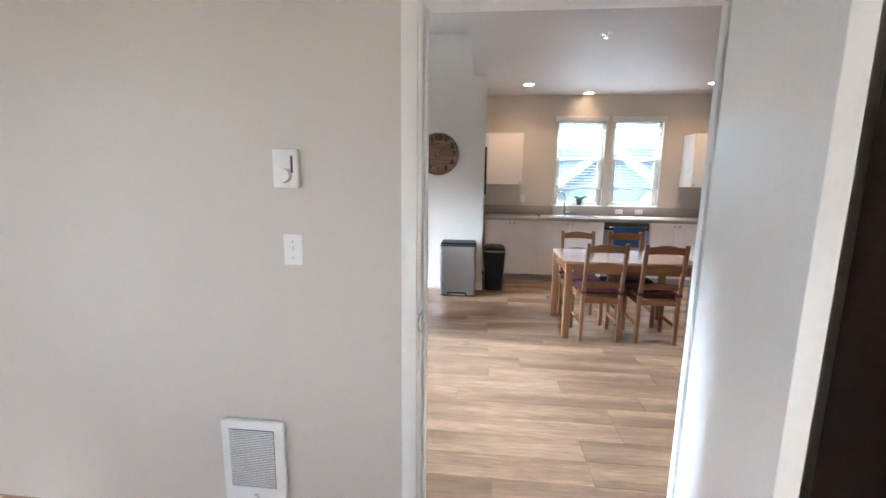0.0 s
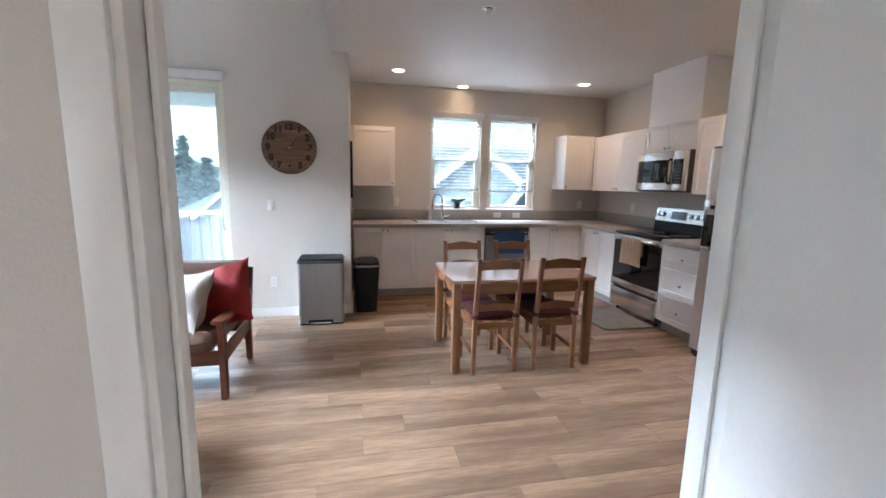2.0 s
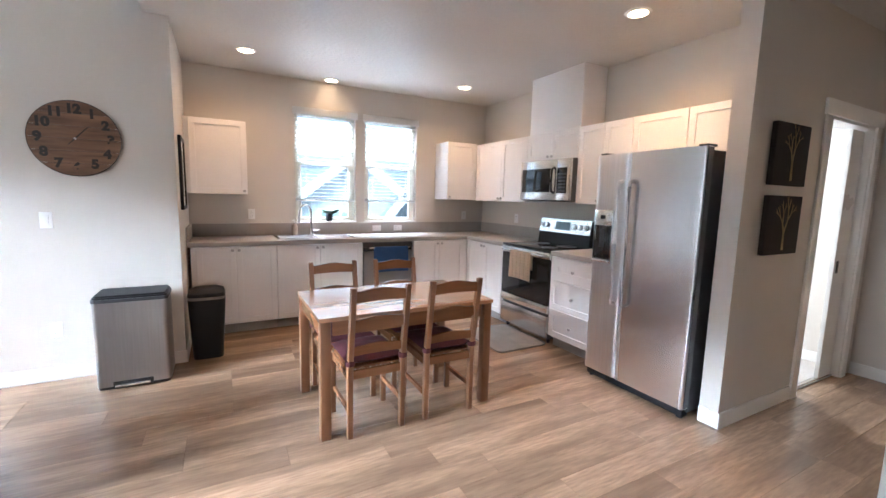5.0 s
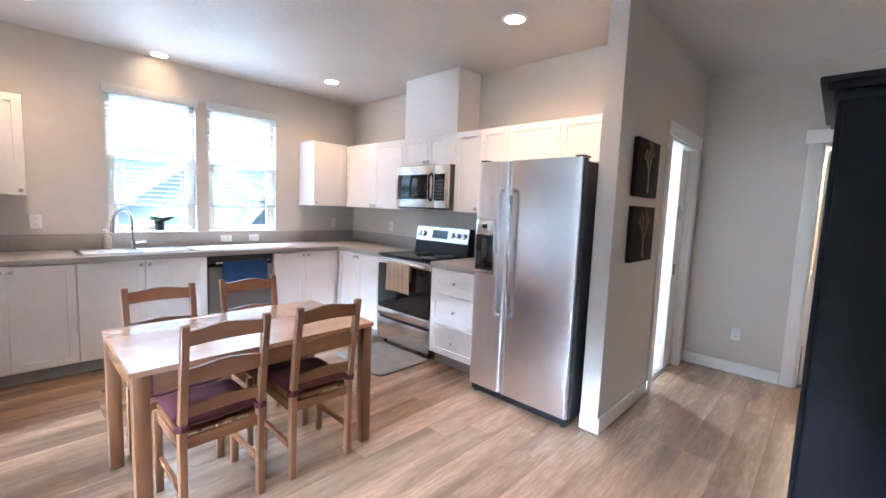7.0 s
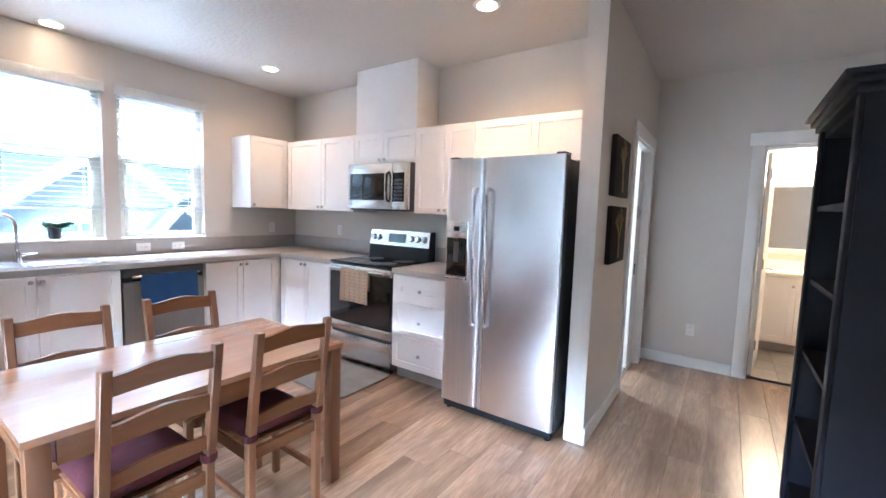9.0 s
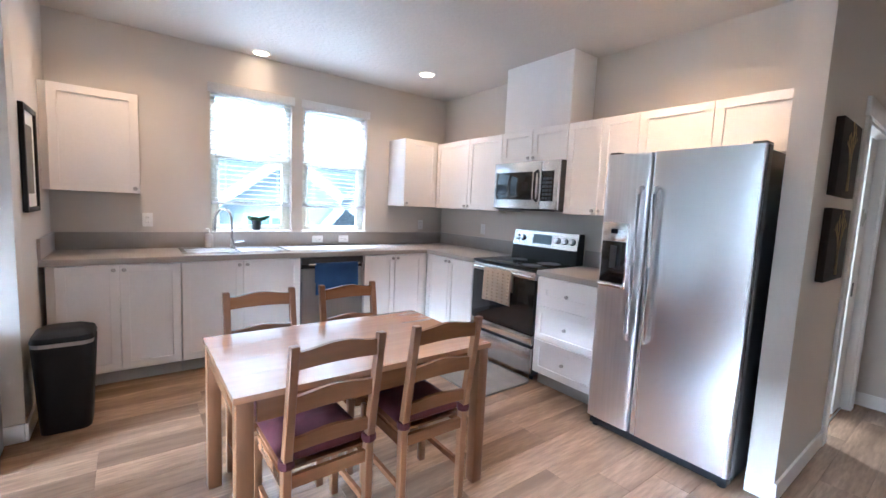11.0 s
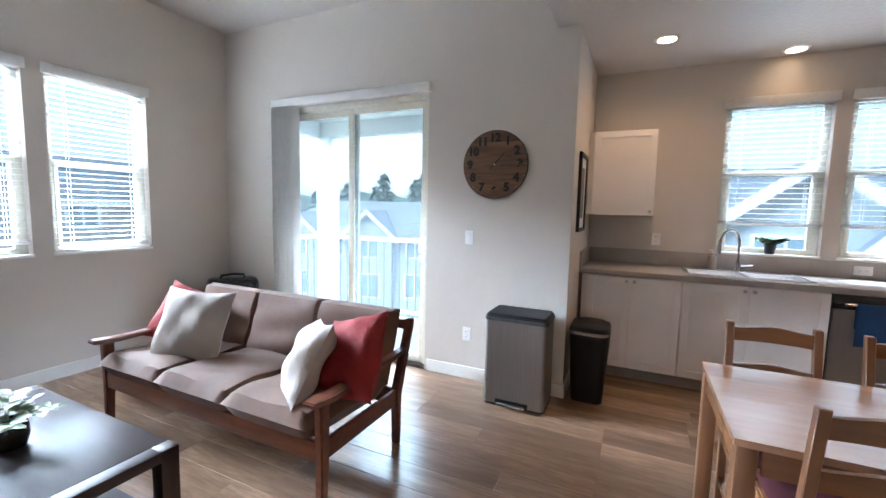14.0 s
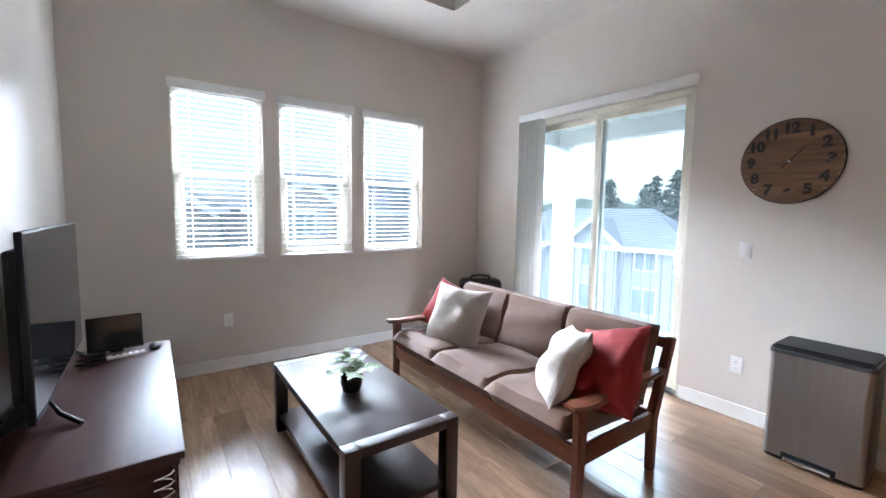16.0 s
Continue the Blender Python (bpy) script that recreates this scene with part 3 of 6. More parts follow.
window_unit("window_3", "y", *LW[0], WX, -1, 1.02, 1.72, "almond vinyl living room window")
window_unit("window_4", "y", *LW[1], WX, -1, 1.09, 1.72, "almond vinyl living room window")
window_unit("window_5", "y", *LW[2], WX, -1, 1.02, 1.72, "almond vinyl living room window")

# sliding glass door
slider = tagged(new("sliding_door"), "almond vinyl sliding glass balcony door, shut", "sliding door", kind="structure")
a, b, low, high = SLIDER
for dims in ((a, a + 0.05, SY + 0.03, SY + 0.14, low, high), (b - 0.04, b, SY + 0.03, SY + 0.14, low, high), (a + 0.05, b - 0.04, SY + 0.03, SY + 0.14, high - 0.05, high), (a, b, SY + 0.0, SY + 0.15, 0.0, 0.03)):
    block("door_frame", VINYL, slider, dims, 0.004)
MID = -2.05
for name, x0, x1, y in (("sliding_panel", MID - 0.03, b - 0.04, SY + 0.05), ("fixed_panel", a + 0.05, MID + 0.04, SY + 0.1)):
    pan = block(name, VINYL, slider, (x0, x0 + 0.06, y, y + 0.04, low, high - 0.05), 0.004)
    block("stile", VINYL, pan, (x1 - 0.05, x1, y, y + 0.04, low, high - 0.05), 0.004)
    block("rail", VINYL, pan, (x0 + 0.06, x1 - 0.05, y, y + 0.04, low, low + 0.07), 0.004)
    block("rail", VINYL, pan, (x0 + 0.06, x1 - 0.05, y, y + 0.04, high - 0.11, high - 0.05), 0.004)
    g = block("pane", GLASS_DOOR, pan, (x0 + 0.06, x1 - 0.05, y + 0.018, y + 0.022, low + 0.07, high - 0.11), 0)
    g.visible_shadow = False
bm = bmesh.new()
add_path(bm, [(b - 0.065, SY + 0.05, 0.93), (b - 0.065, SY + 0.01, 0.95), (b - 0.065, SY - 0.012, 1.0), (b - 0.065, SY - 0.018, 1.06), (b - 0.065, SY - 0.012, 1.12), (b - 0.065, SY + 0.01, 1.17), (b - 0.065, SY + 0.05, 1.19)], 0.009)
part("door_pull", bm, WHITEP, slider, "white curved door pull", True)
vb = thing("vertical_blind", "white vertical blind drawn to one end of its rail", "blind", (SLIDER[0], SY, 0))
block("head_rail", WHITEP, vb, (a - 0.04, b + 0.02, SY - 0.055, SY - 0.004, 2.40, 2.475), 0.004)
for k in range(13):
    x = a + 0.0 + k * 0.023
    bm = bmesh.new()
    add_box(bm, -0.04, 0.04, -0.0008, 0.0008, 0.05, 2.40)
    bm.transform(pose(x, SY - 0.04, 0, 0, 0, 68 + 9 * math.sin(k * 2.1)))
    part("vane", bm, VANE, vb)


# ---- kitchen ----
def shaker(parent, name, axis, face, out, u0, u1, z0, z1, material=CABINET, rail=0.055, knob=None):
    """A recessed-panel front; face is the cabinet's front plane, out the way it looks. knob: (u, z)."""
    def q(a, b, d0, d1, c, d):
        d0, d1 = sorted((face + out * d0, face + out * d1))
        return (a, b, d0, d1, c, d) if axis == "x" else (d0, d1, a, b, c, d)

    g = 0.0018
    u0, u1, z0, z1 = u0 + g, u1 - g, z0 + g, z1 - g
    bm = bmesh.new()

    def ring(e, depth):
        p = q(u0 + e, u1 - e, depth, depth, z0 + e, z1 - e)
        corners = ((0, 4), (1, 4), (1, 5), (0, 5))
        return [bm.verts.new((p[a], p[2], p[c]) if axis == "x" else (p[0], p[2 + a], p[c])) for a, c in corners]

    rings = [ring(0, 0.0), ring(0, 0.0185), ring(0.0015, 0.02), ring(rail - 0.001, 0.02), ring(rail, 0.019), ring(rail, 0.011)]
    for lo_ring, hi_ring in zip(rings, rings[1:]):
        for k in range(4):
            bm.faces.new((lo_ring[k], lo_ring[(k + 1) % 4], hi_ring[(k + 1) % 4], hi_ring[k]))
    bm.faces.new(rings[0])
    bm.faces.new(rings[-1])
    bmesh.ops.recalc_face_normals(bm, faces=bm.faces[:])
    d = part(name, bm, material, parent, smooth=True)
    if knob:
        u, z = knob
        p = q(u, u, 0.018, 0.018, z, z)
        e = q(u, u, 0.034, 0.034, z, z)
        f = q(u, u, 0.046, 0.046, z, z)
        bm = bmesh.new()
        add_tube(bm, (p[0], p[2], z), (e[0], e[2], z), 0.005)
        add_tube(bm, (e[0], e[2], z), (f[0], f[2], z), 0.015, 0.012, 14)
        part("knob", bm, NICKEL, d, "brushed nickel knob", True)
    return d


BF = KY - 0.615                  # front of the base cabinets by the windows
RF = KX - 0.625                  # front of the base cabinets by the range
CT = 0.945


def base_unit(label, axis, u0, u1, doors, back, out, drawers=False):
    c = thing("base_cabinet", label, "cabinet", ((u0 + u1) / 2, BF + 0.3, 0) if axis == "x" else (RF + 0.3, (u0 + u1) / 2, 0), "kitchen base cabinets")
    face = BF if axis == "x" else RF
    d0, d1 = sorted((face, back))
    body = (u0, u1, d0, d1, 0.105, CT - 0.045) if axis == "x" else (d0, d1, u0, u1, 0.105, CT - 0.045)
    block("body", CABINET, c, body, 0.001)
    kick = (u0, u1, face + 0.06, back, 0.0, 0.104) if axis == "x" else (face + 0.06, back, u0, u1, 0.0, 0.104)
    block("toe_kick", COUNTER, c, kick, 0.001, "grey toe kick")
    top, low = CT - 0.05, 0.115
    if drawers:
        for z0, z1 in ((low, 0.385), (0.385, 0.665)):
            shaker(c, "drawer", axis, face, out, u0, u1, z0, z1, knob=((u0 + u1) / 2, (z0 + z1) / 2))
        shaker(c, "drawer", axis, face, out, u0, u1, 0.665, top, rail=0.09, knob=((u0 + u1) / 2, (0.665 + top) / 2))
        return
    n = len(doors) - 1
    for k in range(n):
        side = doors[k + 1] - 0.03 if k % 2 == 0 and n > 1 else doors[k] + 0.03
        shaker(c, "cabinet_door", axis, face, out, doors[k], doors[k + 1], low, top, knob=(side, top - 0.035))


base_unit("white shaker base cabinet with two doors by the return wall", "x", 0.03, 0.795, [0.075, 0.42, 0.795], KY - 0.002, -1)
base_unit("white shaker sink base cabinet with two doors", "x", 0.797, 1.715, [0.80, 1.24, 1.715], KY - 0.002, -1)
base_unit("white shaker base cabinet beside the dishwasher", "x", 2.345, 3.119, [2.35, 2.70, 3.06], KY - 0.002, -1)
base_unit("white shaker base cabinet in the corner by the range", "y", 5.44, 6.236, [5.44, 5.82, 6.18], KX - 0.002, -1)
base_unit("white drawer cabinet with three drawers by the range", "y", 4.06, 4.645, [], KX - 0.002, -1, True)

top = thing("worktop", "grey laminate worktop with a grey upstand behind", "worktop", (1.8, 6.5, 0))
FX = RF - 0.03
bm = bmesh.new()
add_box(bm, 0.004, 0.828, BF - 0.03, KY - 0.002, CT - 0.045, CT, 0.004)
add_box(bm, 1.657, KX - 0.002, BF - 0.03, KY - 0.002, CT - 0.045, CT, 0.004)
add_box(bm, 0.826, 1.659, BF - 0.0298, 6.34, CT - 0.0448, CT - 0.0002)
add_box(bm, 0.826, 1.659, 6.735, KY - 0.002, CT - 0.0448, CT - 0.0002)
part("top", bm, COUNTER, top, smooth=True)
block("return_top", COUNTER, top, (FX, KX - 0.002, 5.432, BF - 0.031, CT - 0.045, CT), 0.004)
block("end_top", COUNTER, top, (FX, KX - 0.002, 4.03, 4.655, CT - 0.045, CT), 0.005)
for dims in ((0.022, KX - 0.022, KY - 0.02, KY - 0.002, CT, CT + 0.14), (KX - 0.02, KX - 0.002, 5.43, KY - 0.021, CT, CT + 0.14), (KX - 0.02, KX - 0.002, 4.03, 4.655, CT, CT + 0.14), (0.003, 0.021, BF - 0.03, KY - 0.003, CT, CT + 0.14)):
    block("upstand", COUNTER, top, dims, 0.002)

# sink
sink = thing("sink", "stainless double-bowl kitchen sink set in the worktop", "sink", (1.24, 6.54, CT))
bm = bmesh.new()
for q in ((0.82, 1.665, 6.33, 6.362), (0.82, 1.665, 6.70, 6.745), (0.82, 0.855, 6.362, 6.70), (1.63, 1.665, 6.362, 6.70), (1.225, 1.26, 6.362, 6.70)):
    add_box(bm, *q, CT - 0.002, CT + 0.006, 0.002)
part("rim", bm, STEEL_H, sink, smooth=True)
for x0, x1 in ((0.855, 1.225), (1.26, 1.63)):
    bm = bmesh.new()
    y0, y1, zb = 6.362, 6.70, CT - 0.19
    add_box(bm, x0 - 0.004, x1 + 0.004, y0 - 0.004, y1 + 0.004, zb - 0.004, zb)
    add_box(bm, x0 - 0.004, x0, y0, y1, zb, CT)
    add_box(bm, x1, x1 + 0.004, y0, y1, zb, CT)
    add_box(bm, x0, x1, y0 - 0.004, y0, zb, CT)
    add_box(bm, x0, x1, y1, y1 + 0.004, zb, CT)
    part("bowl", bm, STEEL_H, sink)
    bm = bmesh.new()
    add_tube(bm, ((x0 + x1) / 2, 6.53, zb), ((x0 + x1) / 2, 6.53, zb + 0.004), 0.04, sides=20)
    part("drain", bm, CHROME, sink)

tap = thing("kitchen_tap", "chrome pull-down kitchen tap with a tall arched spout", "tap", (1.24, 6.722, CT + 0.006))
bm = bmesh.new()
add_tube(bm, (1.24, 6.722, CT + 0.006), (1.24, 6.722, CT + 0.085), 0.026, 0.022, 20)
part("base", bm, CHROME, tap, smooth=True)
bm = bmesh.new()
arc = [(1.24, 6.722, CT + 0.08), (1.24, 6.722, CT + 0.26)]
for k in range(1, 9):
    an = math.pi * k / 9
    arc.append((1.24 - 0.075 + 0.075 * math.cos(an), 6.722 - 0.045 + 0.045 * math.cos(an), CT + 0.26 + 0.10 * math.sin(an)))
arc.append((1.088, 6.632, CT + 0.265))
add_path(bm, arc, 0.0125, 12)
part("spout", bm, CHROME, tap, smooth=True)
bm = bmesh.new()
add_tube(bm, (1.088, 6.632, CT + 0.27), (1.08, 6.628, CT + 0.16), 0.016, 0.02, 14)
part("spray_head", bm, CHROME, tap, "chrome spray head", True)
bm = bmesh.new()
add_path(bm, [(1.265, 6.722, CT + 0.055), (1.31, 6.715, CT + 0.06), (1.345, 6.705, CT + 0.068)], [0.012, 0.009, 0.007], 10)
part("lever", bm, CHROME, tap, smooth=True)

soap = thing("soap_bottle", "clear plastic soap bottle with a white pump beside the tap", "bottle", (1.06, 6.77, CT + 0.006))
bm = bmesh.new()
add_lathe(bm, [(0.02, CT), (0.035, CT + 0.004), (0.036, CT + 0.10), (0.028, CT + 0.125), (0.012, CT + 0.135), (0.012, CT + 0.145)], (1.06, 6.772))
part("bottle", bm, CREAM, soap, smooth=True)
bm = bmesh.new()
add_tube(bm, (1.06, 6.772, CT + 0.145), (1.06, 6.772, CT + 0.175), 0.006)
add_path(bm, [(1.06, 6.772, CT + 0.175), (1.05, 6.76, CT + 0.18), (1.03, 6.74, CT + 0.174)], 0.005, 6)
part("pump", bm, WHITEP, soap)


def leaf_sprays(bm, base, count, length, size, spread, drop, rnd):
    """Many small leaves on thin bending stems."""
    for s in range(count):
        an = rnd.uniform(0, 2 * math.pi)
        L = length * rnd.uniform(0.5, 1.1)
        pts = []
        for k in range(6):
            f = k / 5
            r = spread * f * L / length
            pts.append(Vector(base) + Vector((r * math.cos(an), r * math.sin(an), L * (f - drop * f * f * rnd.uniform(0.8, 1.1)))))
        add_path(bm, pts, 0.0012, 4)
        for k in range(1, 6):
            for side in (-1, 1):
                if rnd.random() < 0.8:
                    d = Vector((math.cos(an + side * rnd.uniform(0.5, 1.4)), math.sin(an + side * rnd.uniform(0.5, 1.4)), rnd.uniform(-0.2, 0.5))).normalized()
                    w = d.cross(Vector((rnd.uniform(-0.3, 0.3), rnd.uniform(-0.3, 0.3), 1))).normalized()
                    n = w.cross(d)
                    l = size * rnd.uniform(0.6, 1.2)
                    p = pts[k]
                    outline = [(0, 0), (0.3, 0.36), (0.65, 0.33), (1, 0), (0.65, -0.33), (0.3, -0.36)]
                    vs = [bm.verts.new(p + d * (l * u) + w * (l * v) + n * (0.12 * l * (abs(v) * 2 - u * u))) for u, v in outline]
                    bm.faces.new((vs[0], vs[1], vs[2], vs[3]))
                    bm.faces.new((vs[0], vs[3], vs[4], vs[5]))


rnd = random.Random(4)
plant = thing("window_plant", "small green seedling in a black pot on the window sill", "plant", (1.49, 6.885, 1.104))
bm = bmesh.new()
add_lathe(bm, [(0.032, 1.104), (0.036, 1.11), (0.045, 1.195), (0.047, 1.2), (0.041, 1.2), (0.039, 1.19)], (1.49, 6.882))
part("pot", bm, BLACK, plant, smooth=True)
bm = bmesh.new()
leaf_sprays(bm, (1.49, 6.882, 1.185), 13, 0.09, 0.065, 0.09, 0.45, rnd)
part("foliage", bm, LEAF, plant, smooth=True)


def upper_unit(label, axis, u0, u1, z0, z1, splits, wall, depth, knob_low=True, sides=None):
    face = wall - depth
    c = thing("wall_cabinet", label, "cabinet", ((u0 + u1) / 2, face, z0) if axis == "x" else (face, (u0 + u1) / 2, z0), "kitchen wall cabinets")
    dims = (u0, u1, face, wall - 0.002, z0, z1) if axis == "x" else (face, wall - 0.002, u0, u1, z0, z1)
    block("body", CABINET, c, dims, 0.001)
    n = len(splits) - 1
    for k in range(n):
        if sides:
            u = splits[k + 1] - 0.03 if sides[k] > 0 else splits[k] + 0.03
        else:
            u = splits[k + 1] - 0.03 if k % 2 == 0 else splits[k] + 0.03
        shaker(c, "cabinet_door", axis, face, -1, splits[k], splits[k + 1], z0, z1, knob=(u, z0 + 0.035))


UF = 0.34
upper_unit("white shaker wall cabinet beside the return wall", "x", 0.004, 0.56, 1.41, 2.155, [0.045, 0.56], KY, UF)
upper_unit("white shaker wall cabinet between window and corner", "x", 2.945, 3.40, 1.405, 2.155, [2.945, 3.38], KY, UF, sides=[-1])
upper_unit("white shaker wall cabinet between corner and microwave", "y", 5.43, 6.51, 1.40, 2.14, [5.43, 5.92, 6.49], KX, UF)
upper_unit("white shaker wall cabinet over the microwave", "y", 4.67, 5.428, 1.85, 2.14, [4.67, 5.05, 5.428], KX, UF)
upper_unit("tall white shaker wall cabinet beside the refrigerator", "y", 4.07, 4.668, 1.40, 2.14, [4.07, 4.36, 4.668], KX, UF)
upper_unit("short white shaker cabinet over the refrigerator", "y", 3.145, 4.068, 1.80, 2.14, [3.145, 3.60, 4.068], KX, UF)
hood = thing("duct_cover", "white boxed duct cover above the microwave cabinet", "duct cover", (KX - 0.15, 5.05, 2.14))
block("box", CABINET, hood, (KX - UF + 0.022, KX - 0.002, 4.695, 5.45, 2.142, LOW - 0.001), 0.002)

# microwave
mw = thing("microwave", "stainless over-the-range microwave with a black glass door", "microwave", (KX - 0.2, 5.05, 1.42))
MX = KX - 0.41
block("body", DARKGREY, mw, (MX, KX - 0.003, 4.672, 5.428, 1.425, 1.846), 0.004)
block("door", STEEL_H, mw, (MX - 0.03, MX - 0.001, 4.86, 5.426, 1.43, 1.844), 0.006)
block("door_glass", BLACKGLASS, mw, (MX - 0.033, MX - 0.0305, 4.955, 5.395, 1.51, 1.755), 0.001, "dark door glass")
block("control_panel", STEEL_H, mw, (MX - 0.03, MX - 0.001, 4.674, 4.857, 1.43, 1.844), 0.006)
block("keypad", BLACKGLASS, mw, (MX - 0.033, MX - 0.0305, 4.72, 4.85, 1.50, 1.755), 0.001, "black keypad glass")
for r in range(6):
    for c in range(3):
        block("key", DARKGREY, mw, (MX - 0.0345, MX - 0.0332, 4.735 + 0.036 * c, 4.762 + 0.036 * c, 1.515 + 0.033 * r, 1.535 + 0.033 * r), 0)
bm = bmesh.new()
add_path(bm, [(MX - 0.03, 4.895, 1.50), (MX - 0.062, 4.895, 1.52), (MX - 0.068, 4.895, 1.63), (MX - 0.062, 4.895, 1.74), (MX - 0.03, 4.895, 1.76)], 0.012, 10)
part("pull", bm, BLACK, mw, "black bar pull", True)
block("vent", BLACK, mw, (MX - 0.01, KX - 0.05, 4.70, 5.40, 1.416, 1.4245), 0.001)

# range
rg = thing("range", "freestanding stainless and black electric range", "range", (KX - 0.3, 5.04, 0))
RX = RF - 0.005
Y0, Y1 = 4.66, 5.425
block("body", DARKGREY, rg, (RX + 0.01, KX - 0.03, Y0, Y1, 0.05, 0.925), 0.003)
block("cooktop", BLACKGLASS, rg, (RX - 0.02, KX - 0.14, Y0 - 0.002, Y1 + 0.002, 0.926, 0.948), 0.005, "black glass cooktop")
for bx, by, br in ((RX + 0.15, 4.86, 0.085), (RX + 0.15, 5.22, 0.105), (RX + 0.38, 4.86, 0.105), (RX + 0.38, 5.22, 0.08)):
    bm = bmesh.new()
    add_lathe(bm, [(br - 0.003, 0.9482), (br, 0.9484), (br, 0.9486), (br - 0.003, 0.9486)], (bx, by), 32)
    part("burner_ring", bm, DARKGREY, rg)
door = block("oven_door", BLACKGLASS, rg, (RX - 0.022, RX + 0.008, Y0 + 0.004, Y1 - 0.004, 0.395, 0.85), 0.006, "black glass oven door")
block("top_band", STEEL_H, door, (RX - 0.026, RX + 0.006, Y0 + 0.004, Y1 - 0.004, 0.852, 0.918), 0.006)
block("lower_band", STEEL_H, door, (RX - 0.026, RX + 0.006, Y0 + 0.004, Y1 - 0.004, 0.31, 0.393), 0.006)
bm = bmesh.new()
add_path(bm, [(RX - 0.02, Y0 + 0.05, 0.885), (RX - 0.062, Y0 + 0.055, 0.885), (RX - 0.066, (Y0 + Y1) / 2, 0.885), (RX - 0.062, Y1 - 0.055, 0.885), (RX - 0.02, Y1 - 0.05, 0.885)], 0.014, 10)
part("oven_pull", bm, STEEL_H, door, "steel oven pull", True)
block("drawer", STEEL_H, rg, (RX - 0.022, RX + 0.008, Y0 + 0.004, Y1 - 0.004, 0.065, 0.285), 0.008, "stainless storage drawer")
bm = bmesh.new()
add_prism(bm, [(KX - 0.14, 0.945), (KX - 0.03, 0.945), (KX - 0.03, 1.225), (KX - 0.10, 1.225), (KX - 0.125, 1.09)], "y", Y0, Y1)
bg = part("backguard", bm, BLACK, rg)
bm = bmesh.new()
add_prism(bm, [(KX - 0.131, 1.075), (KX - 0.124, 1.075), (KX - 0.098, 1.222), (KX - 0.105, 1.224)], "y", Y0 + 0.004, Y1 - 0.004)
part("control_face", bm, STEEL_H, bg, "stainless control face")
slope = Vector((-0.98, 0, 0.18)).normalized()
bm = bmesh.new()
add_box(bm, -0.004, 0.0, -0.11, 0.11, -0.045, 0.045, 0.001)
bm.transform(Matrix.Translation((KX - 0.119, 5.06, 1.15)) @ Matrix.Rotation(radians(10), 4, "Y"))
part("display", bm, DARKPANE, bg, "pale grey clock display")
for ky in (4.72, 4.80, 4.88, 5.30, 5.37):
    bm = bmesh.new()
    p = Vector((KX - 0.117, ky, 1.15))
    add_tube(bm, p, p + slope * 0.03, 0.023, 0.019, 16)
    part("burner_knob", bm, STEEL, bg, "steel knob", True)
    bm = bmesh.new()
    add_tube(bm, p - slope * 0.001, p + slope * 0.004, 0.03, 0.03, 20)
    part("knob_ring", bm, BLACK, bg)
for fy in (Y0 + 0.05, Y1 - 0.05):
    for fx in (RX + 0.06, KX - 0.1):
        bm = bmesh.new()
        add_tube(bm, (fx, fy, 0), (fx, fy, 0.05), 0.018)
        part("foot", bm, BLACK, rg)


def towel(name, label, axis_y, face, bar_z, y0, y1, low_f, material, weave=None):
    """A cloth folded over a bar, hanging in front and behind."""
    t = thing(name, label, "towel", (face, (y0 + y1) / 2, low_f))
    bm = bmesh.new()
    cols, rows = 14, 22
    grid = []
    for i in range(rows + 1):
        f = i / rows
        line = []
        for k in range(cols + 1):
            u = k / cols
            wave = 0.004 * math.sin(u * 11 + 1) + 0.003 * math.sin(u * 5 + f * 4)
            if f < 0.62:
                z = low_f + (bar_z - low_f) * (f / 0.62) + 0.006 * math.sin(u * 3.0) * (1 - f)
                d = -0.018 + wave * (1 - f)
            elif f < 0.7:
                a = math.pi * (f - 0.62) / 0.08
                z = bar_z + 0.018 * math.sin(a)
                d = -0.018 * math.cos(a)
            else:
                z = bar_z - (f - 0.7) / 0.3 * (bar_z - low_f) * 0.6
                d = 0.017
            uu = y0 + (y1 - y0) * (u + 0.03 * (1 - f) * (u - 0.3))
            line.append(bm.verts.new((face + d, uu, z) if axis_y else (uu, face + d, z)))
        grid.append(line)
    for i in range(rows):
        for k in range(cols):
            bm.faces.new((grid[i][k], grid[i][k + 1], grid[i + 1][k + 1], grid[i + 1][k]))
    bmesh.ops.solidify(bm, geom=bm.faces[:], thickness=0.003)
    part("cloth", bm, material, t, smooth=True)
    if weave:
        for r in range(9):
            for c in range(5):
                z = low_f + 0.02 + r * (bar_z - low_f - 0.02) / 9
                u = y0 + 0.012 + c * (y1 - y0 - 0.02) / 5
                bm = bmesh.new()
                add_box(bm, face - 0.027, face - 0.0225, u, u + 0.018, z, z + 0.014, 0.002)
                part("woven_mark", bm, weave, t)
    return t


towel("dish_towel", "beige checked dish towel over the oven pull", True, RX - 0.064, 0.885, 4.88, 5.21, 0.60, BEIGE, TANWEAVE)

# dishwasher
dw = thing("dishwasher", "stainless dishwasher with a pocket pull under the worktop", "dishwasher", (2.03, BF + 0.3, 0))
block("body", DARKGREY, dw, (1.722, 2.338, BF + 0.01, KY - 0.05, 0.1, CT - 0.05), 0.002)
block("door", BINSTEEL, dw, (1.728, 2.332, BF - 0.022, BF + 0.008, 0.115, 0.79), 0.006)
block("control_strip", DARKGREY, dw, (1.728, 2.332, BF - 0.02, BF + 0.008, 0.83, CT - 0.052), 0.004, "dark control strip")
block("pocket", BLACK, dw, (1.73, 2.33, BF - 0.004, BF + 0.008, 0.792, 0.829), 0.002)
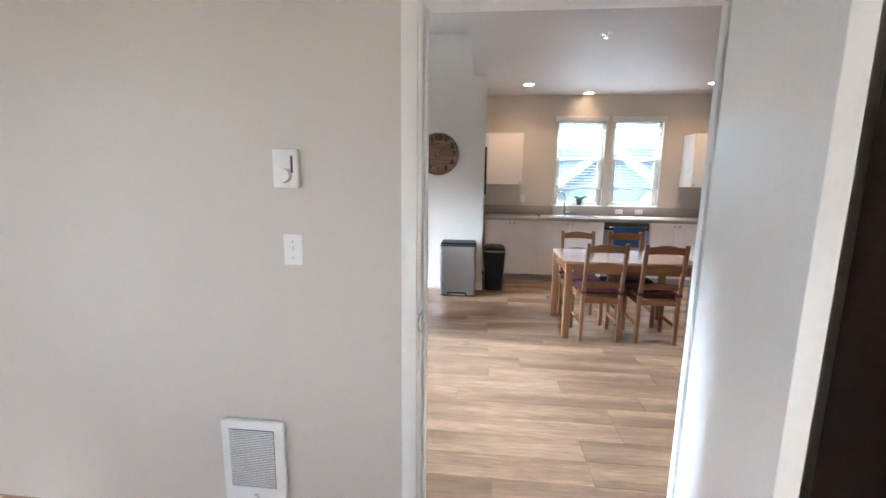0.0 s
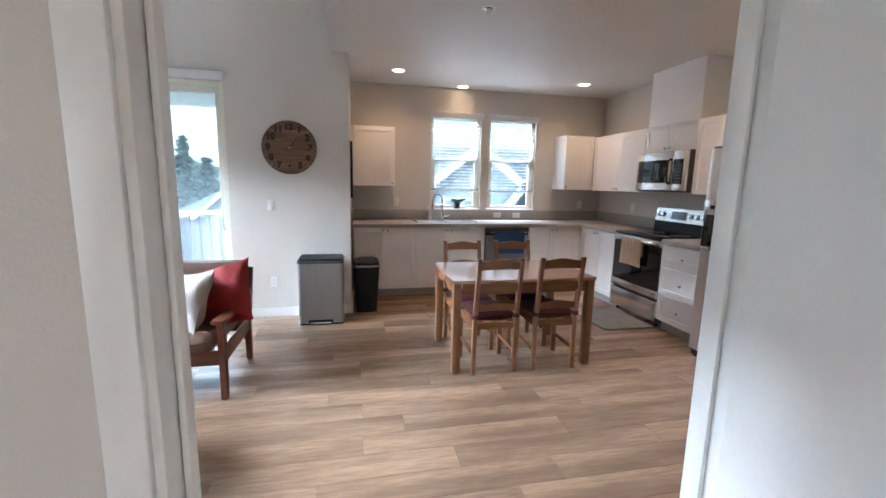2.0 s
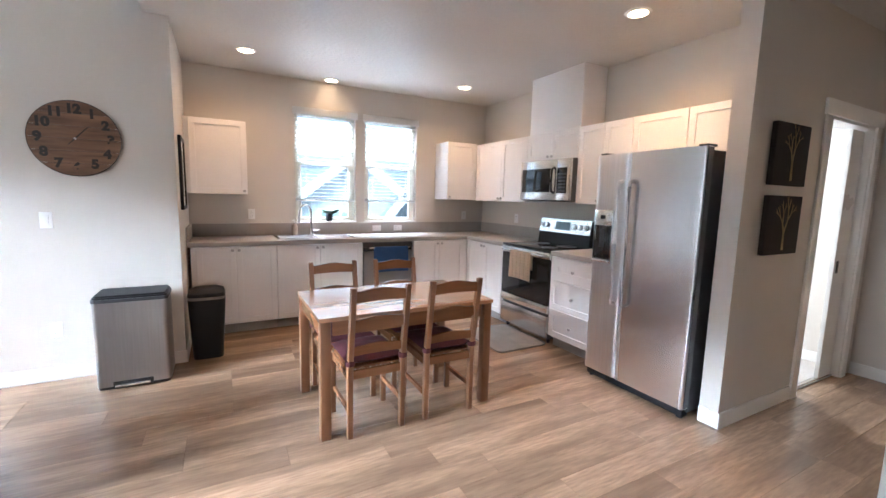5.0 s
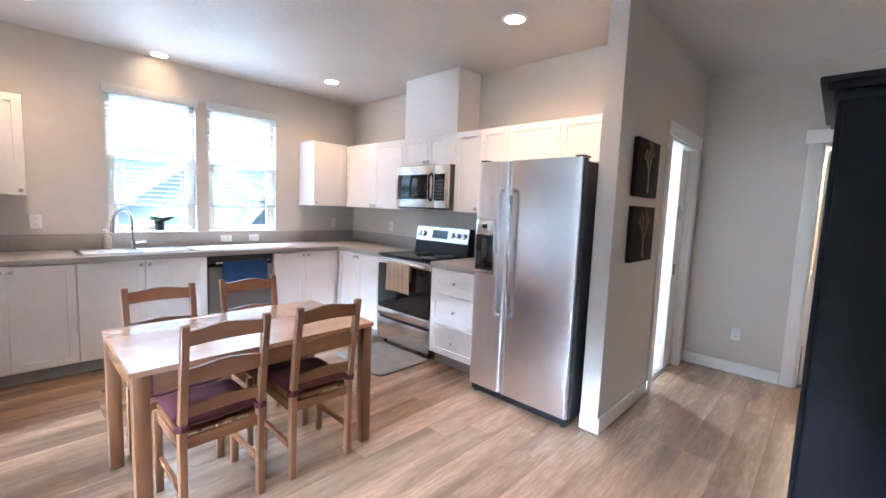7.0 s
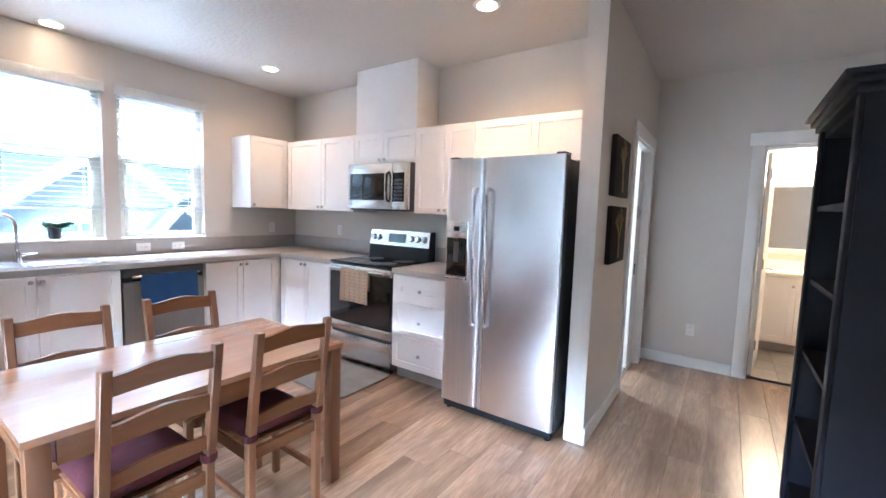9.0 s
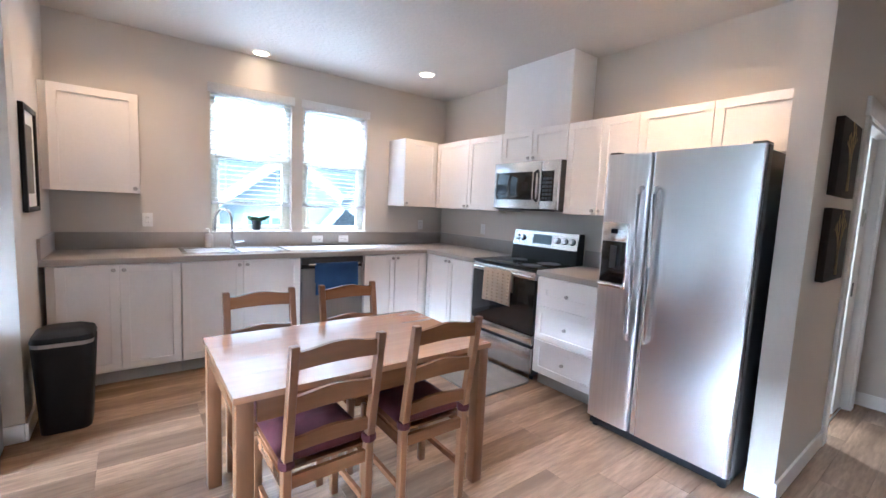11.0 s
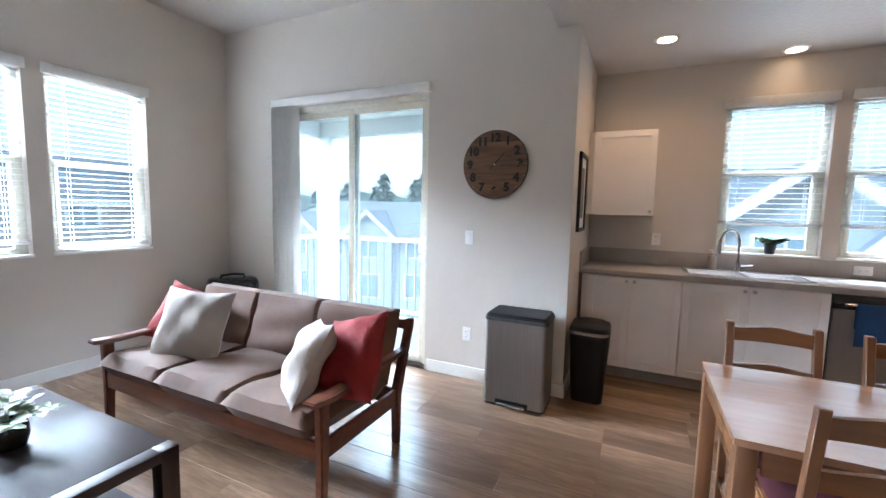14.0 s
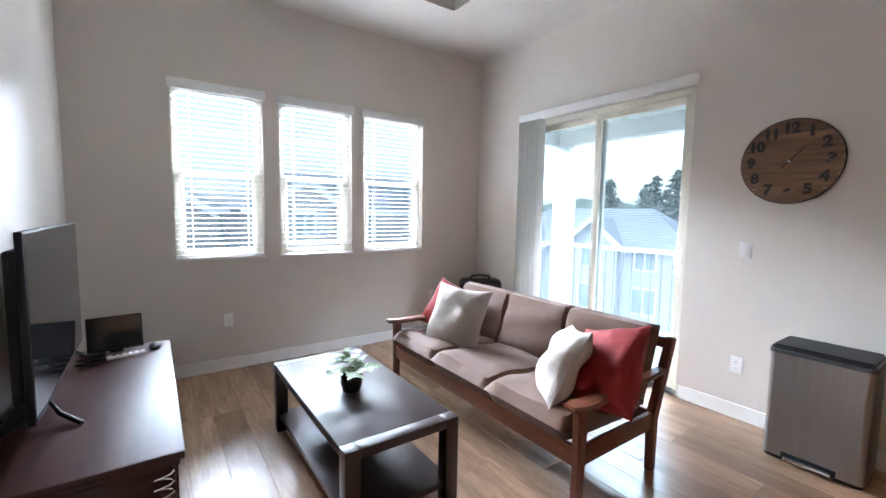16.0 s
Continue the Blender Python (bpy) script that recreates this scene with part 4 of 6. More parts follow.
bm = bmesh.new()
add_path(bm, [(1.78, BF - 0.02, 0.84), (1.78, BF - 0.055, 0.835), (2.03, BF - 0.06, 0.835), (2.28, BF - 0.055, 0.835), (2.28, BF - 0.02, 0.84)], 0.012, 8)
part("pull", bm, STEEL_H, dw, smooth=True)
block("toe_kick", BLACK, dw, (1.722, 2.338, BF + 0.05, BF + 0.1, 0.0, 0.099), 0.001)
towel("hand_towel", "blue terry towel over the dishwasher pull", False, BF - 0.058, 0.835, 1.84, 2.25, 0.55, BLUE)

# refrigerator
fr = thing("refrigerator", "stainless side-by-side refrigerator with a water dispenser", "refrigerator", (3.3, 3.6, 0))
FXX = 2.925
block("case", DARKGREY, fr, (FXX + 0.075, KX - 0.03, 3.18, 4.01, 0.04, 1.765), 0.006, "dark grey case")
block("grille", BLACK, fr, (FXX + 0.03, FXX + 0.1, 3.19, 4.0, 0.015, 0.07), 0.004)


def fridge_door(y0, y1, name):
    """A door with a gently crowned front and rounded edges."""
    bm = bmesh.new()
    prof = []
    n = 12
    for k in range(n + 1):
        u = k / n
        e = min(u, 1 - u) * (y1 - y0)
        r = 0.02
        d = 0.0 if e > r else r - math.sqrt(max(0, r * r - (r - e) ** 2))
        prof.append((FXX + d * 0.8 + 0.004 * (2 * u - 1) ** 2, y0 + u * (y1 - y0)))
    edge = [(0.068, 0.0), (0.022, 0.0), (0.012, 0.003), (0.007, 0.008), (0.0045, 0.014), (0.0040, 0.018)]
    fine = [(FXX + d, y0 + e) for d, e in edge] + prof[1:-1] + [(FXX + d, y1 - e) for d, e in edge[::-1]]
    add_prism(bm, [(p, q) for p, q in fine], "z", 0.075, 1.785)
    return part(name, bm, STEEL, fr, smooth=True)


fd = fridge_door(3.725, 4.012, "freezer_door")
rd = fridge_door(3.176, 3.717, "fridge_door")
block("edge_strip", DARKGREY, rd, (FXX + 0.016, FXX + 0.066, 3.1735, 3.1757, 0.08, 1.78), 0, "dark door edge")
for yy, dd in ((3.765, fd), (3.672, rd)):
    bm = bmesh.new()
    pts = [(FXX + 0.0, yy, 0.66), (FXX - 0.036, yy, 0.668), (FXX - 0.042, yy, 0.70), (FXX - 0.044, yy, 1.12), (FXX - 0.042, yy, 1.54), (FXX - 0.036, yy, 1.572), (FXX + 0.0, yy, 1.58)]
    add_path(bm, pts, [0.014, 0.014, 0.0145, 0.015, 0.0145, 0.014, 0.014], 12)
    part("pull", bm, STEEL, dd, "tall steel bar pull", True)
block("dispenser_frame", CHROME, fd, (FXX - 0.006, FXX + 0.004, 3.82, 4.0, 0.955, 1.365), 0.004)
block("dispenser_panel", STEEL_H, fd, (FXX - 0.009, FXX - 0.0065, 3.832, 3.99, 1.25, 1.355), 0.001)
block("dispenser_recess", BLACKGLASS, fd, (FXX - 0.009, FXX - 0.0065, 3.832, 3.99, 0.985, 1.247), 0.001, "black dispenser recess")
block("dispenser_lever", DARKGREY, fd, (FXX - 0.016, FXX - 0.0092, 3.89, 3.93, 1.08, 1.22), 0.002)
block("dispenser_display", BLACK, fd, (FXX - 0.0105, FXX - 0.0092, 3.89, 3.935, 1.295, 1.325), 0.0)
block("drip_tray", CHROME, fd, (FXX - 0.03, FXX - 0.007, 3.83, 3.99, 0.962, 0.982), 0.004)
for hy in (3.22, 3.98):
    block("hinge_cover", DARKGREY, fr, (FXX + 0.03, FXX + 0.13, hy - 0.03, hy + 0.03, 1.787, 1.802), 0.004)
for fy in (3.22, 3.97):
    bm = bmesh.new()
    add_tube(bm, (FXX + 0.06, fy, 0), (FXX + 0.06, fy, 0.05), 0.022)
    part("foot", bm, BLACK, fr)

# kitchen mat
mat_ob = thing("kitchen_mat", "grey plush kitchen mat with rounded corners before the range", "mat", (2.87, 5.0, 0))
bm = bmesh.new()
out = []
for cx, cy, a0 in ((3.06, 5.30, 0), (2.60, 5.30, 90), (2.60, 4.72, 180), (3.06, 4.72, 270)):
    for k in range(6):
        an = radians(a0 + 18 * k)
        out.append((cx + 0.06 * math.cos(an), cy + 0.06 * math.sin(an)))
add_prism(bm, out, "z", 0.0, 0.014)
pad = part("pad", bm, GREYMAT, mat_ob)
bm = bmesh.new()
add_path(bm, [(x, y, 0.011) for x, y in out + out[:1]], 0.008, 6)
part("hem", bm, GREYMAT, mat_ob, smooth=True)


# ---- wall plates, lamps ----
def plate(name, label, category, p, axis, out, kind="outlet", flat=False, group="wall plates"):
    x, y, z = p
    t = thing(name, label, category, p, group)
    w, h = (0.058, 0.036) if flat else (0.036, 0.058)

    def q(a, b, d0, d1, c, d):
        d0, d1 = sorted((out * d0, out * d1))
        return (x + a, x + b, y + d0, y + d1, z + c, z + d) if axis == "x" else (x + d0, x + d1, y + a, y + b, z + c, z + d)

    block("plate", WHITEP, t, q(-w, w, 0.0005, 0.007, -h, h), 0.002)
    if kind == "outlet":
        for s in (-1, 1):
            c = (0.022 * s, 0) if flat else (0, 0.022 * s)
            block("socket", WHITEP, t, q(c[0] - 0.015, c[0] + 0.015, 0.007, 0.009, c[1] - 0.014, c[1] + 0.014), 0.001)
            for e in (-0.006, 0.006):
                block("slot", BLACK, t, q(c[0] + e - 0.001, c[0] + e + 0.001, 0.009, 0.0094, c[1] - 0.005, c[1] + 0.005), 0)
    elif kind == "rocker":
        block("rocker", WHITEP, t, q(-0.016, 0.016, 0.007, 0.011, -0.033, 0.033), 0.002)
    else:
        block("toggle", WHITEP, t, q(-0.005, 0.005, 0.007, 0.02, -0.004, 0.014), 0.002)
        for s in (-1, 1):
            block("screw", NICKEL, t, q(-0.003, 0.003, 0.007, 0.008, 0.03 * s - 0.003, 0.03 * s + 0.003), 0.001)
    return t


plate("light_switch", "white rocker light switch under the clock", "light switch", (-0.805, SY, 1.20), "x", -1, "rocker")
plate("wall_outlet", "white outlet low on the clock wall", "outlet", (-0.805, SY, 0.385), "x", -1)
plate("wall_outlet", "white outlet beside the kitchen window", "outlet", (0.61, KY, 1.19), "x", -1)
plate("wall_outlet", "white outlet laid level in the worktop upstand", "outlet", (2.09, KY - 0.02, 1.012), "x", -1, flat=True)
plate("wall_outlet", "white outlet laid level in the worktop upstand", "outlet", (2.385, KY - 0.02, 1.012), "x", -1, flat=True)
plate("wall_outlet", "white outlet near the kitchen corner", "outlet", (3.42, KY, 1.18), "x", -1)
plate("wall_outlet", "white outlet on the range wall", "outlet", (KX, 6.03, 1.18), "y", -1)
plate("wall_outlet", "white outlet low on the hall end wall", "outlet", (5.085, 2.60, 0.37), "y", -1)
plate("wall_outlet", "white outlet below the living room windows", "outlet", (WX, 2.79, 0.45), "y", 1)
plate("wall_outlet", "white outlet behind the sofa near the corner", "outlet", (WX, 4.95, 0.45), "y", 1)
plate("light_switch", "white toggle light switch beside the bedroom door", "light switch", (-0.705, PY0, 1.175), "x", -1, "toggle")

LAMP = glow("lamp_face", (1.0, 0.68, 0.38), 2.2)
for cx, cy in CANS:
    cl = thing("recessed_light", "round recessed ceiling light, lit warm white", "ceiling light", (cx, cy, LOW), "recessed ceiling lights")
    bm = bmesh.new()
    add_lathe(bm, [(0.062, LOW - 0.006), (0.066, LOW - 0.009), (0.085, LOW - 0.006), (0.09, LOW - 0.0005), (0.062, LOW - 0.0005)], (cx, cy), 32)
    part("trim_ring", bm, WHITEP, cl, smooth=True)
    bm = bmesh.new()
    add_lathe(bm, [(0.063, LOW - 0.0105), (0.063, LOW - 0.001)], (cx, cy), 32)
    part("lamp_face", bm, LAMP, cl)
sp = thing("sprinkler_head", "small white fire sprinkler head on the ceiling", "sprinkler", (1.04, 4.22, LOW))
bm = bmesh.new()
add_lathe(bm, [(0.038, LOW - 0.001), (0.036, LOW - 0.008), (0.018, LOW - 0.012), (0.012, LOW - 0.03), (0.022, LOW - 0.034), (0.022, LOW - 0.037)][::-1], (1.04, 4.22), 20)
part("body", bm, CHROME, sp, smooth=True)
part("escutcheon", (lambda b: (add_lathe(b, [(0.05, LOW - 0.004), (0.05, LOW - 0.0005)], (1.04, 4.22), 24), b)[1])(bmesh.new()), WHITEP, sp)

# thermostat and wall heater in the bedroom
th = thing("thermostat", "white dial thermostat on the bedroom wall", "thermostat", (-0.71, PY0, 1.475))
block("body", WHITEP, th, (-0.76, -0.665, PY0 - 0.028, PY0 - 0.001, 1.405, 1.545), 0.006)
bm = bmesh.new()
add_tube(bm, (-0.712, PY0 - 0.028, 1.45), (-0.712, PY0 - 0.044, 1.45), 0.026, 0.022, 24)
part("dial", bm, WHITEP, th, smooth=True)
block("scale", DARKGREY, th, (-0.69, -0.682, PY0 - 0.0292, PY0 - 0.0279, 1.46, 1.52), 0)
wh = thing("wall_heater", "white electric fan wall heater low on the bedroom wall", "heater", (-0.905, PY0, 0.29))
block("frame", WHITEP, wh, (-1.04, -0.77, PY0 - 0.03, PY0 - 0.001, 0.10, 0.47), 0.014)
block("backing", DARKGREY, wh, (-1.0, -0.81, PY0 - 0.0325, PY0 - 0.0305, 0.175, 0.435), 0)
bm = bmesh.new()
add_box(bm, -1.0, -0.81, PY0 - 0.036, PY0 - 0.033, 0, 0.0035)
me = mesh_of("louvre", bm, WHITEP)
for k in range(34):
    lv = new("louvre", me)
    lv.parent = wh
    lv.location = Vector((0, 0, 0.178 + k * 0.0076)) - wh.location
bm = bmesh.new()
add_tube(bm, (-0.90, PY0 - 0.03, 0.135), (-0.90, PY0 - 0.04, 0.135), 0.012)
part("knob", bm, WHITEP, wh)

# dark wardrobe seen past the open bedroom door
wd = thing("wardrobe", "dark brown wooden wardrobe behind the bedroom door", "wardrobe", (1.5, 1.0, 0))
block("body", WALNUT, wd, (1.15, 1.9, 0.35, 1.55, 0.0, 2.1), 0.006)
for y0 in (0.36, 0.955):
    block("wardrobe_door", WALNUT, wd, (1.13, 1.149, y0, y0 + 0.59, 0.06, 2.08), 0.004)


# ---- dining set ----
table = thing("dining_table", "oiled pine dining table with square legs", "table", (1.35, 4.325, 0))
for k in range(4):
    y0 = 3.955 + k * 0.1855
    bm = bmesh.new()
    add_box(bm, 0.761, 1.94, y0 + 0.0003, y0 + 0.1852, 0.716, 0.74)
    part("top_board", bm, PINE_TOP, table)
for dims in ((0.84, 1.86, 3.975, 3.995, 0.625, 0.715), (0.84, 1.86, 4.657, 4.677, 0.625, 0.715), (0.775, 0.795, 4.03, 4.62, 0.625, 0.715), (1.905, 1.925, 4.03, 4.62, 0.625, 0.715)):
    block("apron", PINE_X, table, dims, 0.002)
for lx in (0.768, 1.873):
    for ly in (3.962, 4.63):
        bm = bmesh.new()
        add_box(bm, lx, lx + 0.06, ly, ly + 0.06, 0.0, 0.715, 0.005)
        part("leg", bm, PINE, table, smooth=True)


def rail_shape(w, z, h, crown):
    """A back rail with a curved upper edge."""
    n = 10
    lo = [(-w + 2 * w * k / n, z - h / 2 + crown * 0.35 * (1 - (2 * k / n - 1) ** 2)) for k in range(n + 1)]
    hi = [(w - 2 * w * k / n, z + h / 2 + crown * (math.cos(math.pi * (2 * k / n - 1)) * 0.5 + 0.5)) for k in range(n + 1)]
    return lo + hi


def make_chair():
    """Ladder-back chair; its back is at -y, the seat reaches to +y."""
    c = thing("dining_chair", "oiled pine ladder-back chair with a maroon cushion", "chair", group="chairs round the dining table")
    W = 0.165
    lean = 0.085
    for s in (-1, 1):
        bm = bmesh.new()
        x = s * W
        add_prism(bm, [(-0.018, 0), (0.018, 0), (0.02, 0.43), (0.02 - lean, 0.925), (-0.012 - lean, 0.925), (-0.02, 0.43)], "x", x - 0.016, x + 0.016)
        bmesh.ops.bevel(bm, geom=bm.edges[:], offset=0.003, segments=1, affect="EDGES")
        local_part("back_leg", bm, PINE, c, smooth=True)
        bm = bmesh.new()
        add_box(bm, x * 1.06 - 0.017, x * 1.06 + 0.017, 0.335, 0.369, 0, 0.415, 0.004)
        local_part("front_leg", bm, PINE, c, smooth=True)
        bm = bmesh.new()
        add_box(bm, x * 1.02 - 0.009, x * 1.02 + 0.009, 0.02, 0.335, 0.155, 0.185, 0.003)
        local_part("stretcher", bm, PINE_X, c)
        bm = bmesh.new()
        add_box(bm, x * 1.03 - 0.01, x * 1.03 + 0.01, 0.02, 0.335, 0.365, 0.415, 0.002)
        local_part("seat_rail", bm, PINE_X, c)
    for y0, y1 in ((0.345, 0.363), (-0.012, 0.008)):
        bm = bmesh.new()
        add_box(bm, -W + 0.016, W - 0.016, y0, y1, 0.365, 0.415, 0.002)
        local_part("seat_rail", bm, PINE_X, c)
    bm = bmesh.new()
    add_box(bm, -W - 0.01, W + 0.01, 0.022, 0.38, 0.4155, 0.43, 0.005)
    local_part("seat", bm, PINE_X, c, smooth=True)
    for z, h, cr in ((0.535, 0.05, 0.012), (0.70, 0.062, 0.016), (0.868, 0.062, 0.018)):
        bm = bmesh.new()
        d = 0.004 - lean * (z - 0.43) / 0.495
        add_prism(bm, rail_shape(W - 0.016, z, h, cr), "y", d - 0.009, d + 0.009)
        local_part("back_rail", bm, PINE_X, c, smooth=True)
    bm = bmesh.new()
    n = 14
    rings = []
    for sgn in (1, -1):
        g = []
        for i in range(n + 1):
            row = []
            for k in range(n + 1):
                u, v = 2 * i / n - 1, 2 * k / n - 1
                puff = ((1 - u ** 4) * (1 - v ** 4)) ** 0.45
                tuft = sum(math.exp(-((u - a) ** 2 + (v - b) ** 2) / 0.03) for a in (-0.4, 0.4) for b in (-0.4, 0.4))
                z = 0.462 + sgn * 0.03 * puff - (0.012 * tuft if sgn > 0 else 0)
                row.append(bm.verts.new((u * 0.178, 0.195 + v * 0.185, z)))
            g.append(row)
        for i in range(n):
            for k in range(n):
                f = (g[i][k], g[i + 1][k], g[i + 1][k + 1], g[i][k + 1])
                bm.faces.new(f if sgn > 0 else f[::-1])
    bmesh.ops.remove_doubles(bm, verts=bm.verts[:], dist=0.0005)
    cushion = local_part("cushion", bm, MAROON, c, "tufted maroon seat cushion", True)
    for s in (-1, 1):
        bm = bmesh.new()
        add_lathe(bm, [(0.027, 0.452), (0.03, 0.458), (0.03, 0.478), (0.027, 0.484)], (s * W, -0.004), 10)
        local_part("tie", bm, MAROON, cushion)
    return c


chair = make_chair()
chair.matrix_basis = pose(1.092, 3.935, 0, 0, 0, 1)
copy_thing(chair, pose(1.588, 3.935, 0, 0, 0, -1))
copy_thing(chair, pose(1.045, 4.735, 0, 0, 0, 180))
copy_thing(chair, pose(1.548, 4.735, 0, 0, 0, 181))

# ---- bins ----
tb = thing("step_bin", "tall stainless step bin with a dark lid and foot pedal", "bin", (-0.30, 5.40, 0))


def bin_outline(x0, x1, y0, y1, r, bow=0.0):
    o = []
    for cx, cy, a0 in ((x1 - r, y1 - r, 0), (x0 + r, y1 - r, 90), (x0 + r, y0 + r, 180), (x1 - r, y0 + r, 270)):
        for k in range(6):
            an = radians(a0 + 18 * k)
            x, y = cx + r * math.cos(an), cy + r * math.sin(an)
            if y < (y0 + y1) / 2:
                y -= bow * (1 - ((x - (x0 + x1) / 2) / ((x1 - x0) / 2)) ** 2)
            o.append((x, y))
    return o


for name, m, x0, x1, y0, y1, z0, z1, r in (("body", BINSTEEL, -0.52, -0.075, 5.265, 5.575, 0.02, 0.635, 0.03), ("foot_rim", BLACK, -0.515, -0.08, 5.27, 5.57, 0.0, 0.02, 0.03), ("lid_rim", DARKGREY, -0.525, -0.07, 5.26, 5.58, 0.637, 0.66, 0.034), ("lid", BLACK, -0.518, -0.077, 5.267, 5.572, 0.661, 0.685, 0.03)):
    bm = bmesh.new()
    faces = add_prism(bm, bin_outline(x0, x1, y0, y1, r), "z", z0, z1)
    if name == "lid":
        bmesh.ops.bevel(bm, geom=[e for e in bm.edges if all(v.co.z > 0.68 for v in e.verts)], offset=0.012, segments=3, affect="EDGES")
    part(name, bm, m, tb, smooth=True)
block("pedal", STEEL_H, tb, (-0.41, -0.20, 5.225, 5.275, 0.022, 0.04), 0.006, "steel foot pedal")
block("pedal_slot", BLACK, tb, (-0.425, -0.185, 5.262, 5.2655, 0.012, 0.055), 0.0)

kb = thing("kitchen_bin", "black plastic bin with a swing lid and white liner edge", "bin", (0.17, 5.75, 0))


def tapered(bm, lo, hi, z0, z1, steps=1):
    rings = []
    for f in [k / steps for k in range(steps + 1)]:
        rings.append([bm.verts.new((a[0] + (b[0] - a[0]) * f, a[1] + (b[1] - a[1]) * f, z0 + (z1 - z0) * f)) for a, b in zip(lo, hi)])
    n = len(lo)
    for a, b in zip(rings, rings[1:]):
        for k in range(n):
            bm.faces.new((a[k], a[(k + 1) % n], b[(k + 1) % n], b[k]))
    bm.faces.new(rings[0][::-1])
    bm.faces.new(rings[-1])


lo, hi = bin_outline(0.05, 0.28, 5.625, 5.88, 0.05), bin_outline(0.025, 0.31, 5.60, 5.91, 0.06)
bm = bmesh.new()
tapered(bm, lo, hi, 0.0, 0.52)
part("body", bm, BLACK, kb, smooth=True)
bm = bmesh.new()
tapered(bm, bin_outline(0.027, 0.303, 5.597, 5.913, 0.06), bin_outline(0.026, 0.304, 5.596, 5.914, 0.06), 0.521, 0.545)
part("liner_edge", bm, CREAM, kb, "white bag edge under the lid")
bm = bmesh.new()
tapered(bm, bin_outline(0.022, 0.31, 5.59, 5.92, 0.065), bin_outline(0.03, 0.30, 5.60, 5.91, 0.06), 0.546, 0.575)
tapered(bm, bin_outline(0.03, 0.30, 5.60, 5.91, 0.06), bin_outline(0.07, 0.26, 5.65, 5.86, 0.05), 0.5752, 0.598)
part("lid", bm, BLACK, kb, smooth=True)

# ---- wall clock ----
ck = thing("wall_clock", "round slatted wooden wall clock with dark numerals", "clock", (-0.60, SY, 1.785))
CR, cxk, czk = 0.262, -0.60, 1.785
for k in range(6):
    z0, z1 = -CR + k * CR / 3 + 0.0015, -CR + (k + 1) * CR / 3 - 0.0015
    n = 10
    outl = [(-math.sqrt(max(CR * CR - z * z, 0)), z) for z in [z0 + (z1 - z0) * i / n for i in range(n + 1)]]
    outl += [(-u, z) for u, z in outl[::-1]]
    outl = [p for i, p in enumerate(outl) if i == 0 or (Vector(p) - Vector(outl[i - 1])).length > 1e-4]
    bm = bmesh.new()
    add_prism(bm, [(cxk + u, czk + z) for u, z in outl], "y", SY - 0.026, SY - 0.006)
    part("board", bm, CLOCKWOOD, ck)
bm = bmesh.new()
add_tube(bm, (cxk, SY - 0.0055, czk), (cxk, SY - 0.0005, czk), CR - 0.02, sides=40)
part("backing", bm, INK, ck)
bm = bmesh.new()
ring = [(cxk + (CR + 0.001) * math.cos(radians(6 * k)), SY - 0.016, czk + (CR + 0.001) * math.sin(radians(6 * k))) for k in range(61)]
add_path(bm, ring, 0.005, 6)
part("rim", bm, INK, ck)


def letters(name, body_text, size, m, material, parent, label=""):
    cu = bpy.data.curves.new(name, "FONT")
    cu.body, cu.size, cu.extrude, cu.align_x, cu.align_y = body_text, size, 0.0015, "CENTER", "CENTER"
    cu.offset = 0.005
    tmp = bpy.data.objects.new(name, cu)
    scene.collection.objects.link(tmp)
    me = bpy.data.meshes.new_from_object(tmp.evaluated_get(bpy.context.evaluated_depsgraph_get()))
    bpy.data.objects.remove(tmp)
    me.transform(m)
    me.materials.clear()
    me.materials.append(material)
    ob = new(name, me)
    ob.parent = parent
    return tagged(ob, label)


for h in range(1, 13):
    an = radians(90 - 30 * h)
    m = Matrix.Translation((0.205 * math.cos(an), -0.028, 0.205 * math.sin(an))) @ Matrix.Rotation(radians(90), 4, "X")
    letters("numeral", str(h), 0.088, m, INK, ck)
for ang, L, tail, w in ((48, 0.135, 0.0, 0.009), (228, 0.07, 0.0, 0.007)):
    bm = bmesh.new()
    an = radians(ang)
    d, n2 = Vector((math.cos(an), 0, math.sin(an))), Vector((-math.sin(an), 0, math.cos(an)))
    base = Vector((cxk, SY - 0.033, czk))
    tip = base + d * L
    vs = [base - n2 * w * 0.5, base + d * L * 0.7 - n2 * w * 0.4, tip, base + d * L * 0.7 + n2 * w * 0.4, base + n2 * w * 0.5]
    lo = [bm.verts.new(v) for v in vs]
    hi = [bm.verts.new(v + Vector((0, -0.002, 0))) for v in vs]
    bm.faces.new(lo)
    bm.faces.new(hi[::-1])
    for k in range(5):
        bm.faces.new((lo[k], hi[k], hi[(k + 1) % 5], lo[(k + 1) % 5]))
    part("pointer", bm, INK, ck)
bm = bmesh.new()
add_tube(bm, (cxk, SY - 0.026, czk), (cxk, SY - 0.037, czk), 0.007)
part("pin", bm, NICKEL, ck)

# framed picture on the return wall
pf = thing("picture_frame", "black framed picture on the kitchen return wall", "picture", (0.0, 6.05, 1.58))
for dims in ((0.001, 0.026, 5.86, 5.89, 1.27, 1.90), (0.001, 0.026, 6.23, 6.26, 1.27, 1.90), (0.001, 0.026, 5.89, 6.23, 1.27, 1.30), (0.001, 0.026, 5.89, 6.23, 1.87, 1.90)):
    block("frame_bar", BLACK, pf, dims, 0.003)
block("mat_board", WHITEP, pf, (0.001, 0.012, 5.89, 6.23, 1.30, 1.87), 0)
block("print", GREYMAT, pf, (0.0122, 0.013, 5.95, 6.17, 1.38, 1.79), 0)

